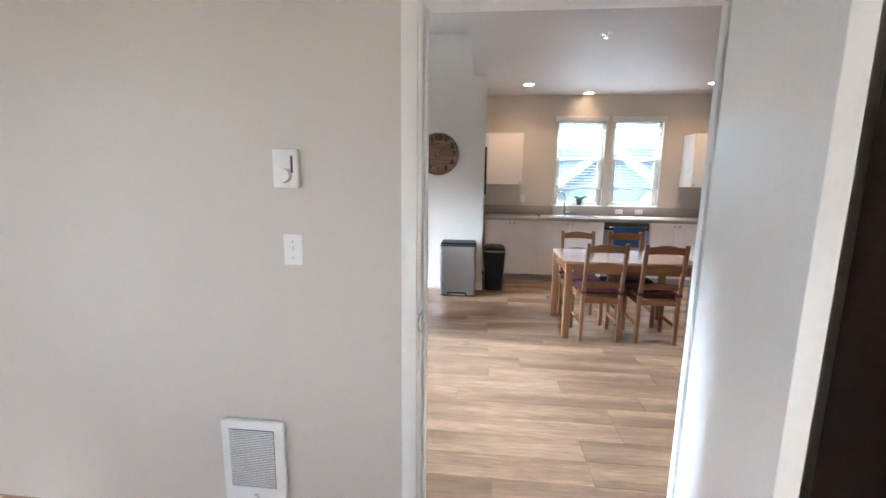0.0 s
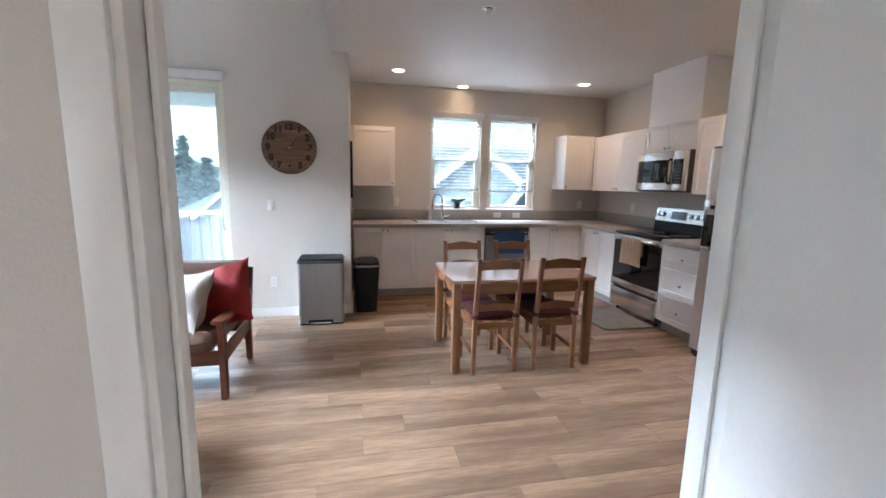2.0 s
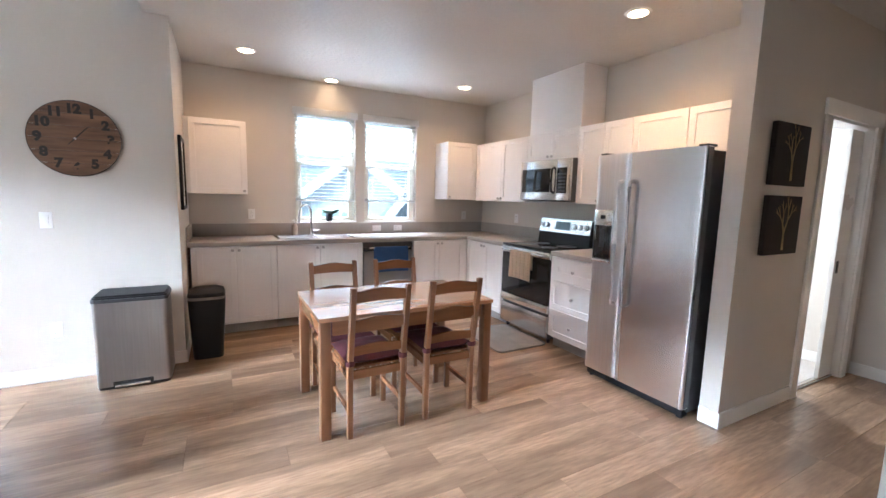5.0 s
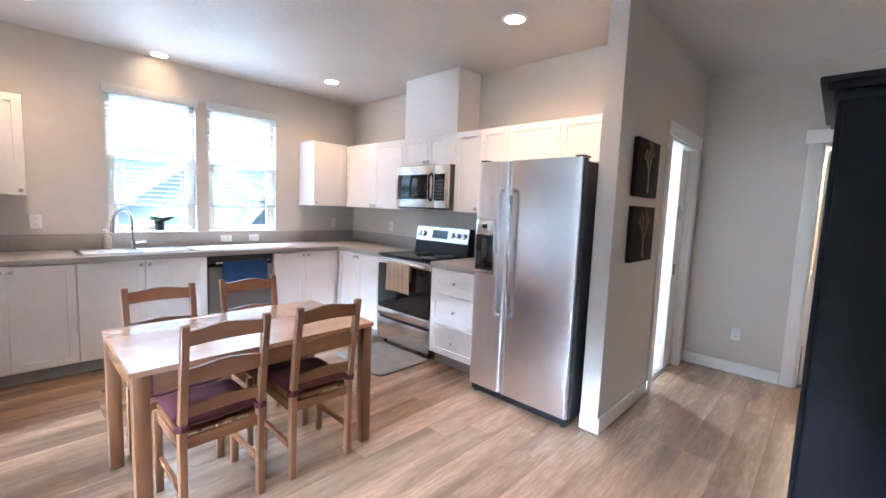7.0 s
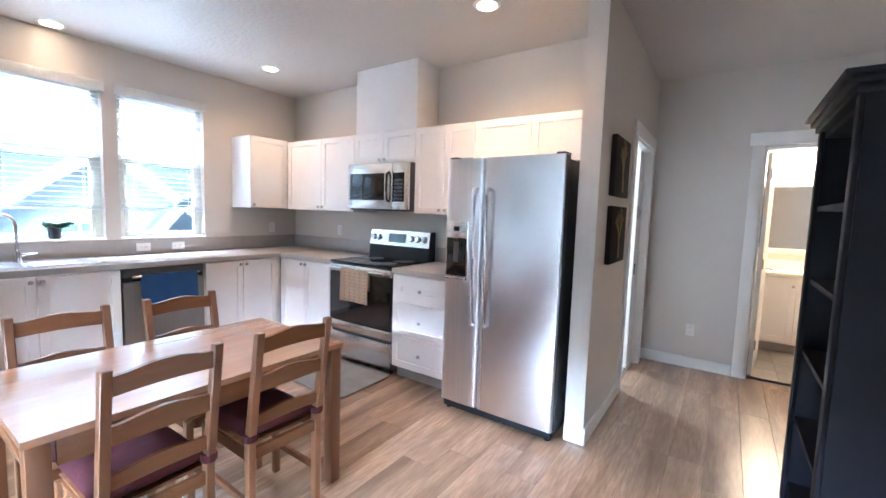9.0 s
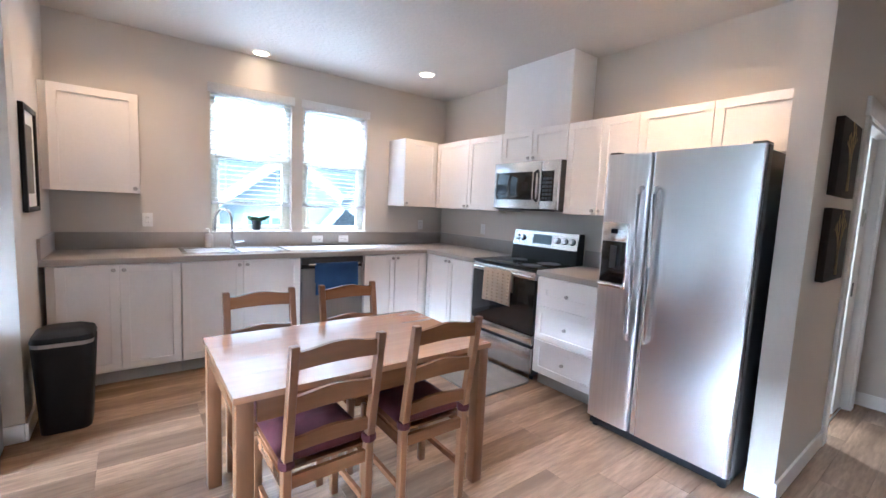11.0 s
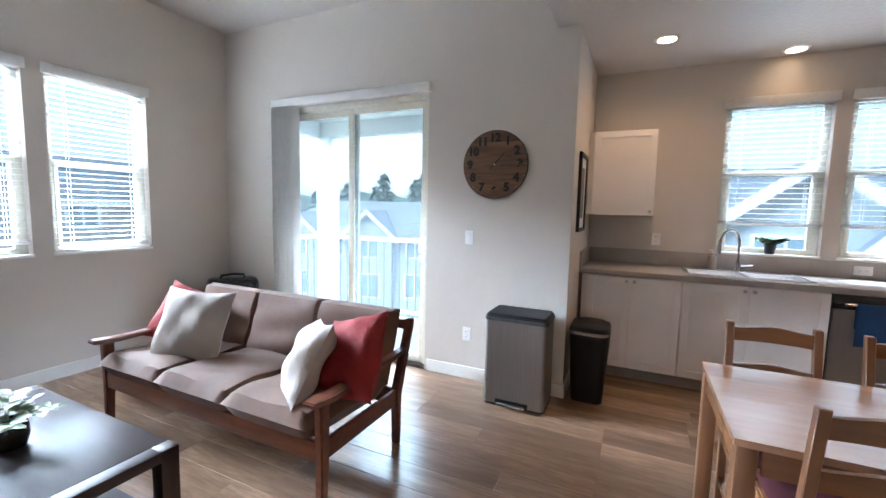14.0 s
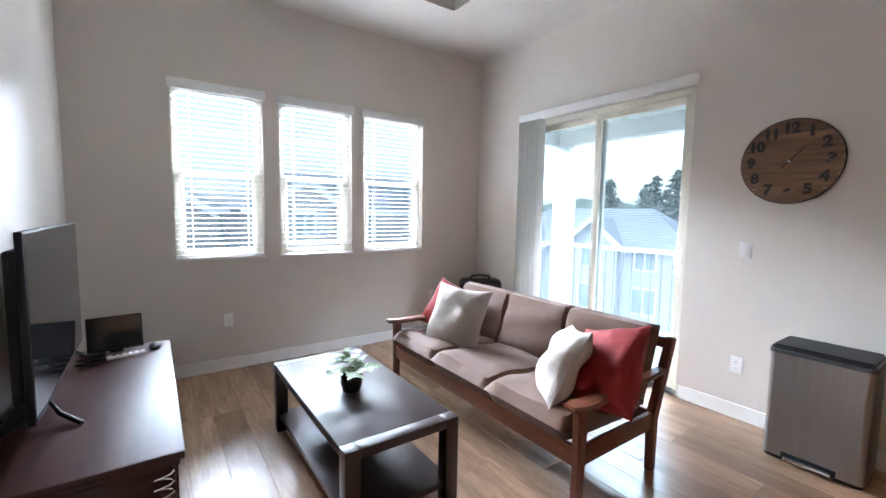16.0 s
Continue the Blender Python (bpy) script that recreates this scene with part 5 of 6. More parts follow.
# two canvases in the hall
for z0, z1, seed in ((1.56, 1.945, 1), (1.115, 1.495, 2)):
    cv = thing("canvas_print", "small dark canvas with a tan tree painted on it", "painting", (3.52, 3.02, z0), "tree canvases")
    block("canvas", BROWNART, cv, (3.30, 3.73, 2.985, 3.019, z0, z1), 0.003)
    bm = bmesh.new()
    r2 = random.Random(seed)

    def grow(p, an, L, w, depth):
        q = (p[0] + L * math.cos(an), p[1] + L * math.sin(an))
        add_path(bm, [(p[0], 2.983, p[1]), (q[0], 2.983, q[1])], [w, w * 0.7], 5)
        if depth:
            for s in (-1, 1):
                grow(q, an + s * r2.uniform(0.2, 0.5), L * r2.uniform(0.6, 0.85), w * 0.65, depth - 1)

    grow((3.52, z0 + 0.03), radians(92), 0.11, 0.008, 4)
    part("painted_tree", bm, GOLD, cv)

# ---- bookcase ----
bk = thing("bookcase", "tall blue-black open bookcase with a crown moulding", "bookcase", (2.75, 1.9, 0))
B0, B1, BY0, BY1, BT = 2.45, 3.22, 1.785, 2.03, 1.855
for x0, x1 in ((B0, B0 + 0.028), (B1 - 0.028, B1)):
    block("side_panel", NAVY, bk, (x0, x1, BY0, BY1, 0.0, BT), 0.003)
block("back_panel", NAVY, bk, (B0 + 0.028, B1 - 0.028, BY0 + 0.004, BY0 + 0.012, 0.08, BT), 0)
for z in (0.08, 0.43, 0.78, 1.13, 1.48, BT - 0.03):
    block("shelf", NAVY, bk, (B0 + 0.0285, B1 - 0.0285, BY0 + 0.013, BY1 - 0.004, z, z + 0.024), 0.002)
block("plinth", NAVY, bk, (B0 + 0.0285, B1 - 0.0285, BY1 - 0.03, BY1 - 0.006, 0.0, 0.079), 0.002)
for x0, x1 in ((B0 - 0.002, B0 + 0.05), (B1 - 0.05, B1 + 0.002)):
    block("face_stile", NAVY, bk, (x0, x1, BY1, BY1 + 0.018, 0.0, BT), 0.003)
bm = bmesh.new()
for lo_z, hi_z, e in ((BT, BT + 0.03, 0.012), (BT + 0.03, BT + 0.055, 0.03), (BT + 0.055, BT + 0.075, 0.05)):
    add_box(bm, B0 - e, B1 + e, BY0, BY1 + 0.018 + e, lo_z + 0.0004, hi_z, 0.005)
part("crown", bm, NAVY, bk, smooth=True)


# ---- living room ----
def cushion_mesh(bm, w, d, h, round_=4, n=16, sag=0.0, seed=0):
    """A stuffed cushion w by d and h thick, centred, with slightly uneven faces."""
    r3 = random.Random(seed)
    ph = [r3.uniform(0, 6) for _ in range(6)]
    for sgn in (1, -1):
        g = []
        for i in range(n + 1):
            row = []
            for k in range(n + 1):
                u, v = 2 * i / n - 1, 2 * k / n - 1
                puff = ((1 - abs(u) ** round_) * (1 - abs(v) ** round_)) ** 0.4
                rip = 0.006 * (math.sin(4 * u + 3 * v + ph[0]) + math.sin(7 * v - 2 * u + ph[1])) * puff
                inset = 1 - 0.035 * (u * u + v * v) if round_ < 4 else 1
                row.append(bm.verts.new((u * w / 2 * inset, v * d / 2 * inset, sgn * (h / 2) * puff + (rip - sag * puff if sgn > 0 else 0))))
            g.append(row)
        for i in range(n):
            for k in range(n):
                f = (g[i][k], g[i + 1][k], g[i + 1][k + 1], g[i][k + 1])
                bm.faces.new(f if sgn > 0 else f[::-1])
    bmesh.ops.remove_doubles(bm, verts=bm.verts[:], dist=0.0008)


def pillow_mesh(bm, size, thick, seed):
    """A square scatter pillow with drawn-out corners."""
    r3 = random.Random(seed)
    ph = [r3.uniform(0, 6) for _ in range(4)]
    n = 22
    for sgn in (1, -1):
        g = []
        for i in range(n + 1):
            row = []
            for k in range(n + 1):
                u, v = 2 * i / n - 1, 2 * k / n - 1
                puff = max(0.0, (1 - u * u) * (1 - v * v)) ** 0.48
                pull_u = 1 - 0.10 * (1 - v * v) * u * u
                pull_v = 1 - 0.10 * (1 - u * u) * v * v
                fold = 0.007 * math.sin(9 * v - 4 * u * v + ph[3]) * puff * abs(u) + 0.014 * math.sin(5 * u + 2.5 * math.sin(2 * v + ph[0]) + ph[1]) * puff + 0.008 * math.sin(6 * v + 3 * u + ph[2]) * puff
                row.append(bm.verts.new((u * size / 2 * pull_u, v * size / 2 * pull_v, sgn * thick / 2 * puff + fold)))
            g.append(row)
        for i in range(n):
            for k in range(n):
                f = (g[i][k], g[i + 1][k], g[i + 1][k + 1], g[i][k + 1])
                bm.faces.new(f if sgn > 0 else f[::-1])
    bmesh.ops.remove_doubles(bm, verts=bm.verts[:], dist=0.0008)


sofa = thing("sofa", "teak three-seat sofa with taupe suede cushions", "sofa", (-1.7, 4.2, 0))
SX0, SX1 = -2.60, -0.79
for s, x in ((-1, SX0), (1, SX1 - 0.045)):
    bm = bmesh.new()
    add_prism(bm, [(4.50, 0), (4.54, 0), (4.545, 0.30), (4.70, 0.735), (4.65, 0.745), (4.485, 0.33)], "x", x, x + 0.045)
    bmesh.ops.bevel(bm, geom=bm.edges[:], offset=0.006, segments=2, affect="EDGES")
    part("back_leg", bm, TEAK, sofa, smooth=True)
    bm = bmesh.new()
    add_prism(bm, [(3.84, 0), (3.88, 0), (3.895, 0.30), (3.90, 0.53), (3.835, 0.53), (3.84, 0.30)], "x", x, x + 0.045)
    bmesh.ops.bevel(bm, geom=bm.edges[:], offset=0.006, segments=2, affect="EDGES")
    part("front_leg", bm, TEAK, sofa, smooth=True)
    bm = bmesh.new()
    xc = x + 0.0225
    n = 12
    left, right = [], []
    for k in range(n + 1):
        f = k / n
        y = 3.78 + f * (4.60 - 3.78)
        w = 0.05 - 0.02 * f - 0.012 * max(0, 1 - f * 8)
        left.append((xc - w, y))
        right.append((xc + w, y))
    add_prism(bm, left + right[::-1], "z", 0.53, 0.556)
    for v in bm.verts:
        f = (v.co.y - 3.78) / 0.82
        v.co.z += 0.035 * f * f - 0.012 * f + (0.012 if f < 0.05 else 0)
    bmesh.ops.bevel(bm, geom=bm.edges[:], offset=0.007, segments=2, affect="EDGES")
    part("armrest", bm, TEAK, sofa, smooth=True)
    block("side_rail", TEAK, sofa, (x + 0.008, x + 0.037, 3.90, 4.50, 0.25, 0.345), 0.006)
block("front_rail", TEAK, sofa, (SX0 + 0.045, SX1 - 0.045, 3.845, 3.873, 0.245, 0.345), 0.006)
block("back_rail", TEAK, sofa, (SX0 + 0.045, SX1 - 0.045, 4.50, 4.528, 0.245, 0.345), 0.006)
bm = bmesh.new()
add_box(bm, SX0 + 0.045, SX1 - 0.045, -0.012, 0.012, -0.03, 0.03, 0.005)
bm.transform(pose(0, 4.665, 0.70, -20))
part("top_rail", bm, TEAK, sofa, smooth=True)
for k in range(14):
    x = SX0 + 0.12 + k * (SX1 - SX0 - 0.24) / 13
    bm = bmesh.new()
    add_tube(bm, (x, 4.53, 0.31), (x, 4.66, 0.69), 0.009, sides=8)
    part("back_slat", bm, TEAK, sofa)
seat_w = (SX1 - SX0 - 0.12) / 3
for k in range(3):
    x = SX0 + 0.06 + seat_w * (k + 0.5)
    bm = bmesh.new()
    cushion_mesh(bm, seat_w + 0.02, 0.67, 0.155, 9, sag=0.006, seed=k + 1)
    bm.transform(pose(x, 4.135, 0.40, -2.5))
    part("seat_cushion", bm, TAUPE, sofa, "taupe suede seat cushion", True)
    bm = bmesh.new()
    cushion_mesh(bm, seat_w + 0.035, 0.45, 0.155, 9, seed=k + 7)
    bm.transform(pose(x, 4.52, 0.60, 72))
    part("back_cushion", bm, TAUPE, sofa, "taupe suede back cushion", True)


def pillow(label, material, m, size, thick, seed):
    p = thing("scatter_pillow", label, "pillow", m.translation, "sofa pillows")
    bm = bmesh.new()
    pillow_mesh(bm, size, thick, seed)
    rot = m.copy()
    rot.translation = (0, 0, 0)
    bm.transform(rot)
    local_part("cover", bm, material, p, smooth=True)


def facing(x, y, z, toward, lean, spin=0.0):
    """A pose whose +z points level toward a heading (degrees), tipped back by lean."""
    return Matrix.Translation((x, y, z)) @ Matrix.Rotation(radians(toward), 4, "Z") @ Matrix.Rotation(radians(90 - lean), 4, "Y") @ Matrix.Rotation(radians(spin), 4, "Z")


pillow("red cotton scatter pillow on one end of the sofa", RED, facing(-0.91, 4.20, 0.62, 248, 28, 20), 0.48, 0.22, 3)
pillow("cream cotton scatter pillow leaning on a red one", CREAM, facing(-1.09, 4.07, 0.62, 224, 28, 12), 0.44, 0.19, 5)
pillow("red cotton scatter pillow behind a cream one", RED, facing(-2.42, 4.28, 0.63, -62, 28, -18), 0.43, 0.19, 8)
pillow("cream cotton scatter pillow propped in the sofa corner", CREAM, facing(-2.12, 4.13, 0.645, -70, 24, -3), 0.48, 0.19, 11)

# coffee table
ct = thing("coffee_table", "espresso coffee table with a lower shelf", "coffee table", (-1.815, 3.17, 0))
C0, C1, D0, D1, CZ = -2.43, -1.21, 2.88, 3.46, 0.44
for x in (C0, C1 - 0.07):
    for y in (D0, D1 - 0.07):
        block("leg", ESPRESSO, ct, (x, x + 0.07, y, y + 0.07, 0, CZ), 0.003)
bm = bmesh.new()
add_box(bm, C0 + 0.0705, C1 - 0.0705, D0, D1, CZ - 0.045, CZ - 0.0005, 0.003)
add_box(bm, C0, C0 + 0.0702, D0 + 0.0705, D1 - 0.0705, CZ - 0.045, CZ - 0.0005, 0.003)
add_box(bm, C1 - 0.0702, C1, D0 + 0.0705, D1 - 0.0705, CZ - 0.045, CZ - 0.0005, 0.003)
part("top", bm, ESPRESSO, ct, smooth=True)
block("shelf", ESPRESSO, ct, (C0 + 0.02, C1 - 0.02, D0 + 0.02, D1 - 0.02, 0.085, 0.115), 0.003)

pp = thing("table_plant", "variegated trailing plant in a glossy black pot", "plant", (-1.77, 3.14, CZ))
bm = bmesh.new()
add_lathe(bm, [(0.040, CZ), (0.050, CZ + 0.004), (0.062, CZ + 0.05), (0.060, CZ + 0.09), (0.052, CZ + 0.112), (0.046, CZ + 0.112), (0.05, CZ + 0.085), (0.048, CZ + 0.08)], (-1.77, 3.14), 28)
part("pot", bm, BLACKGLASS, pp, smooth=True)
bm = bmesh.new()
leaf_sprays(bm, (-1.77, 3.14, CZ + 0.085), 15, 0.16, 0.052, 0.20, 0.62, random.Random(12))
part("foliage", bm, LEAFPALE, pp, smooth=True)

# television stand
tv_stand = thing("tv_stand", "dark walnut television stand with panel doors", "tv stand", (-1.95, 2.06, 0))
T0, T1, TY0, TY1, TZ = -2.68, -1.25, 1.785, 2.335, 0.62
bm = bmesh.new()
add_box(bm, T0, T1, TY0, TY1, TZ - 0.03, TZ, 0.008)
add_box(bm, T0 + 0.015, T1 - 0.015, TY0, TY1 - 0.015, TZ - 0.055, TZ - 0.0305, 0.006)
part("top", bm, WALNUT, tv_stand, smooth=True)
for x in (T0 + 0.03, T1 - 0.055):
    block("side_panel", WALNUT, tv_stand, (x, x + 0.025, TY0 + 0.01, TY1 - 0.03, 0.0, TZ - 0.0555), 0.003)
block("back_panel", WALNUT, tv_stand, (T0 + 0.056, T1 - 0.056, TY0 + 0.012, TY0 + 0.02, 0.06, TZ - 0.056), 0)
for z in (0.06, 0.32):
    block("shelf", WALNUT, tv_stand, (T0 + 0.0555, T1 - 0.0555, TY0 + 0.021, TY1 - 0.04, z, z + 0.022), 0.002)
for x0 in (T0 + 0.056, -1.72):
    d = block("stand_door", WALNUT, tv_stand, (x0, x0 + 0.41, TY1 - 0.038, TY1 - 0.02, 0.085, TZ - 0.06), 0.003)
    bm = bmesh.new()
    add_tube(bm, (x0 + 0.37, TY1 - 0.02, 0.35), (x0 + 0.37, TY1 - 0.0, 0.35), 0.012)
    part("knob", bm, NICKEL, d)

tv = thing("television", "flat black television on two splayed feet", "television", (-2.1, 1.92, TZ))
block("back_shell", BLACK, tv, (-2.60, -1.60, 1.862, 1.905, 0.75, 1.28), 0.012)
block("panel", BLACK, tv, (-2.655, -1.545, 1.906, 1.928, 0.69, 1.345), 0.004)
block("screen", BLACKGLASS, tv, (-2.647, -1.553, 1.9285, 1.9305, 0.71, 1.337), 0.0, "dark glossy screen")
for x, e in ((-1.78, 0.05), (-2.42, -0.05)):
    bm = bmesh.new()
    add_path(bm, [(x + e * 2.6, 2.03, TZ + 0.008), (x + e, 1.96, TZ + 0.03), (x, 1.915, TZ + 0.085), (x + e, 1.87, TZ + 0.03), (x + e * 2.6, 1.80, TZ + 0.008)], 0.009, 8)
    part("foot", bm, BLACK, tv, smooth=True)

pfm = thing("photo_frame", "small black display standing on the television stand", "display", (-2.56, 2.1, TZ))
bm = bmesh.new()
add_box(bm, -0.012, 0.012, -0.125, 0.125, 0, 0.19, 0.005)
bm.transform(pose(-2.575, 2.08, TZ + 0.012, 0, -12, 8))
part("display_body", bm, BLACK, pfm, smooth=True)
bm = bmesh.new()
add_box(bm, 0.0125, 0.0138, -0.115, 0.115, 0.012, 0.18)
bm.transform(pose(-2.575, 2.08, TZ + 0.012, 0, -12, 8))
part("display_screen", bm, BLACKGLASS, pfm)
block("prop", BLACK, pfm, (-2.66, -2.57, 2.05, 2.11, TZ, TZ + 0.012), 0.003)
rt = thing("remote_control", "white remote control lying on the television stand", "remote", (-2.44, 2.14, TZ))
bm = bmesh.new()
add_box(bm, -0.022, 0.022, -0.085, 0.085, 0, 0.018, 0.005)
bm.transform(pose(-2.45, 2.13, TZ, 0, 0, 8))
part("body", bm, WHITEP, rt, smooth=True)
for k in range(5):
    bm = bmesh.new()
    add_box(bm, -0.008, 0.008, -0.06 + 0.028 * k, -0.045 + 0.028 * k, 0.018, 0.0195, 0.0005)
    bm.transform(pose(-2.45, 2.13, TZ, 0, 0, 8))
    part("button", bm, DARKGREY, rt)
ms = thing("computer_mouse", "small black computer mouse on the television stand", "mouse", (-2.55, 2.25, TZ))
bm = bmesh.new()
bmesh.ops.create_uvsphere(bm, u_segments=18, v_segments=10, radius=1.0, matrix=pose(-2.54, 2.255, TZ + 0.012) @ Matrix.Diagonal((0.045, 0.028, 0.02, 1)))
for v in bm.verts:
    v.co.z = max(v.co.z, TZ + 0.0005)
part("body", bm, BLACK, ms, smooth=True)
cb = thing("power_cord", "black power cord lying behind the television", "cable", (-2.6, 2.0, TZ))
bm = bmesh.new()
add_path(bm, [(-2.63 + 0.012 * k, 1.97 + 0.05 * math.sin(k * 0.9), TZ + 0.004) for k in range(26)], 0.0035, 6)
part("cord", bm, BLACK, cb, smooth=True)
cc = thing("cable_coil", "coiled silver cable hanging from the stand's side", "cable", (T1 - 0.02, 2.25, 0.4))
bm = bmesh.new()
add_path(bm, [(T1 - 0.012 + 0.012 * math.sin(k * 0.8), 2.27 + 0.03 * math.cos(k * 0.8), 0.555 - 0.0045 * k) for k in range(60)], 0.004, 6)
part("cord", bm, CHROME, cc, smooth=True)

# suitcase in the corner behind the sofa
sc = thing("suitcase", "glossy black hard-shell suitcase standing in the corner", "suitcase", (-3.18, 5.25, 0))
sc.rotation_euler = (0, 0, radians(58))
bm = bmesh.new()
add_box(bm, -0.23, 0.23, -0.135, 0.135, 0.05, 0.70, 0.05)
shell = local_part("shell", bm, BLACKGLASS, sc, smooth=True)
for k in range(5):
    bm = bmesh.new()
    add_box(bm, -0.17 + 0.08 * k, -0.15 + 0.08 * k, -0.14, 0.14, 0.12, 0.64, 0.004)
    local_part("rib", bm, BLACK, shell)
bm = bmesh.new()
add_path(bm, [(-0.11, 0, 0.69), (-0.10, 0, 0.725), (0, 0, 0.735), (0.10, 0, 0.725), (0.11, 0, 0.69)], 0.012, 8)
local_part("carry_grip", bm, BLACK, sc, smooth=True)
for x in (-0.18, 0.18):
    for y in (-0.1, 0.1):
        bm = bmesh.new()
        add_tube(bm, (x - 0.012, y, 0.027), (x + 0.012, y, 0.027), 0.027, sides=16)
        add_box(bm, x - 0.016, x + 0.016, y - 0.016, y + 0.016, 0.03, 0.06)
        local_part("caster", bm, BLACK, sc)

# ---- bathroom and far bedroom ----
van = thing("vanity", "white bathroom vanity with a cream top", "vanity", (6.5, 1.6, 0))
block("body", CABINET, van, (6.28, 6.795, 0.75, 2.21, 0.1, 0.84), 0.002)
block("toe_kick", COUNTER, van, (6.34, 6.795, 0.75, 2.21, 0.0, 0.099), 0)
for k in range(3):
    shaker(van, "vanity_door", "y", 6.28, -1, 0.77 + 0.475 * k, 0.77 + 0.475 * (k + 1), 0.12, 0.83, knob=(0.8 + 0.475 * k, 0.74))
block("top", VINYL, van, (6.25, 6.797, 0.74, 2.215, 0.841, 0.88), 0.005, "cream vanity top")
block("splash", VINYL, van, (6.775, 6.798, 0.74, 2.215, 0.8805, 0.98), 0.003)
mr = thing("mirror", "framed mirror over the bathroom vanity", "mirror", (6.79, 1.6, 1.1))
block("glass", MIRROR, mr, (6.785, 6.789, 1.0, 2.08, 1.12, 1.84), 0)
for dims in ((6.775, 6.799, 0.94, 0.999, 1.06, 1.90), (6.775, 6.799, 2.081, 2.14, 1.06, 1.90), (6.775, 6.799, 1.0, 2.08, 1.06, 1.119), (6.775, 6.799, 1.0, 2.08, 1.841, 1.90)):
    block("frame_bar", VINYL, mr, dims, 0.004)
vl = thing("vanity_light", "bathroom wall light with glowing glass shades", "wall light", (6.75, 1.75, 2.05))
block("back_plate", NICKEL, vl, (6.78, 6.799, 1.35, 2.12, 2.0, 2.08), 0.004)
SHADE = glow("lit_glass_shade", (1.0, 0.80, 0.52), 3.0)
for y in (1.42, 1.62, 1.82, 2.02):
    bm = bmesh.new()
    add_lathe(bm, [(0.045, 1.96), (0.06, 1.965), (0.07, 2.10), (0.066, 2.11)], (6.70, y), 20)
    part("glass_shade", bm, SHADE, vl, smooth=True)

# ---- outside ----
bm = bmesh.new()
add_box(bm, -400, 400, -400, 400, -6.4, -6.3)
structure("ground", bm, GROUND, "grass and gravel ground far below", "ground")

bal = thing("balcony", "white painted balcony with a baluster railing and roof", "balcony", (-2.2, 6.4, 0))
BX0, BX1 = -3.70, -0.3
block("deck", CARPET, bal, (BX0, BX1, SY + 0.165, 7.12, -0.12, -0.02), 0.004, "pale grey balcony deck")
block("soffit_board", TRIMOUT, bal, (BX0, BX1, SY + 0.165, 7.12, 2.56, 2.62), 0)
block("front_beam", TRIMOUT, bal, (BX0, BX1, 6.96, 7.10, 2.36, 2.558), 0.006)
block("side_beam", TRIMOUT, bal, (BX0, BX0 + 0.14, SY + 0.165, 6.955, 2.36, 2.558), 0.006)
block("post", TRIMOUT, bal, (BX0 + 0.1, BX0 + 0.32, 6.92, 7.12, -0.019, 2.355), 0.006)
block("end_wall", TRIMOUT, bal, (BX1, BX1 + 0.1, SY + 0.165, 7.1, -0.12, 2.62), 0.004)
rl = block("top_rail", TRIMOUT, bal, (BX0 + 0.325, BX1, 7.0, 7.06, 0.985, 1.03), 0.006, "grey metal top rail")
block("bottom_rail", TRIMOUT, bal, (BX0 + 0.325, BX1, 7.01, 7.05, 0.06, 0.095), 0.004)
bm = bmesh.new()
add_box(bm, -0.006, 0.006, -0.006, 0.006, 0.095, 0.985)
RAILGREY = shade("grey_metal_railing", (0.09, 0.095, 0.10), 0.5)
me = mesh_of("baluster", bm, RAILGREY)
for k in range(25):
    o = new("baluster", me)
    o.parent = bal
    o.location = Vector((BX0 + 0.42 + k * 0.12, 7.03, 0)) - bal.location
block("side_rail", TRIMOUT, bal, (BX0 + 0.04, BX0 + 0.1, SY + 0.17, 6.915, 0.985, 1.03), 0.006)
for k in range(9):
    o = new("baluster", me)
    o.parent = bal
    o.location = Vector((BX0 + 0.07, SY + 0.3 + k * 0.12, 0)) - bal.location


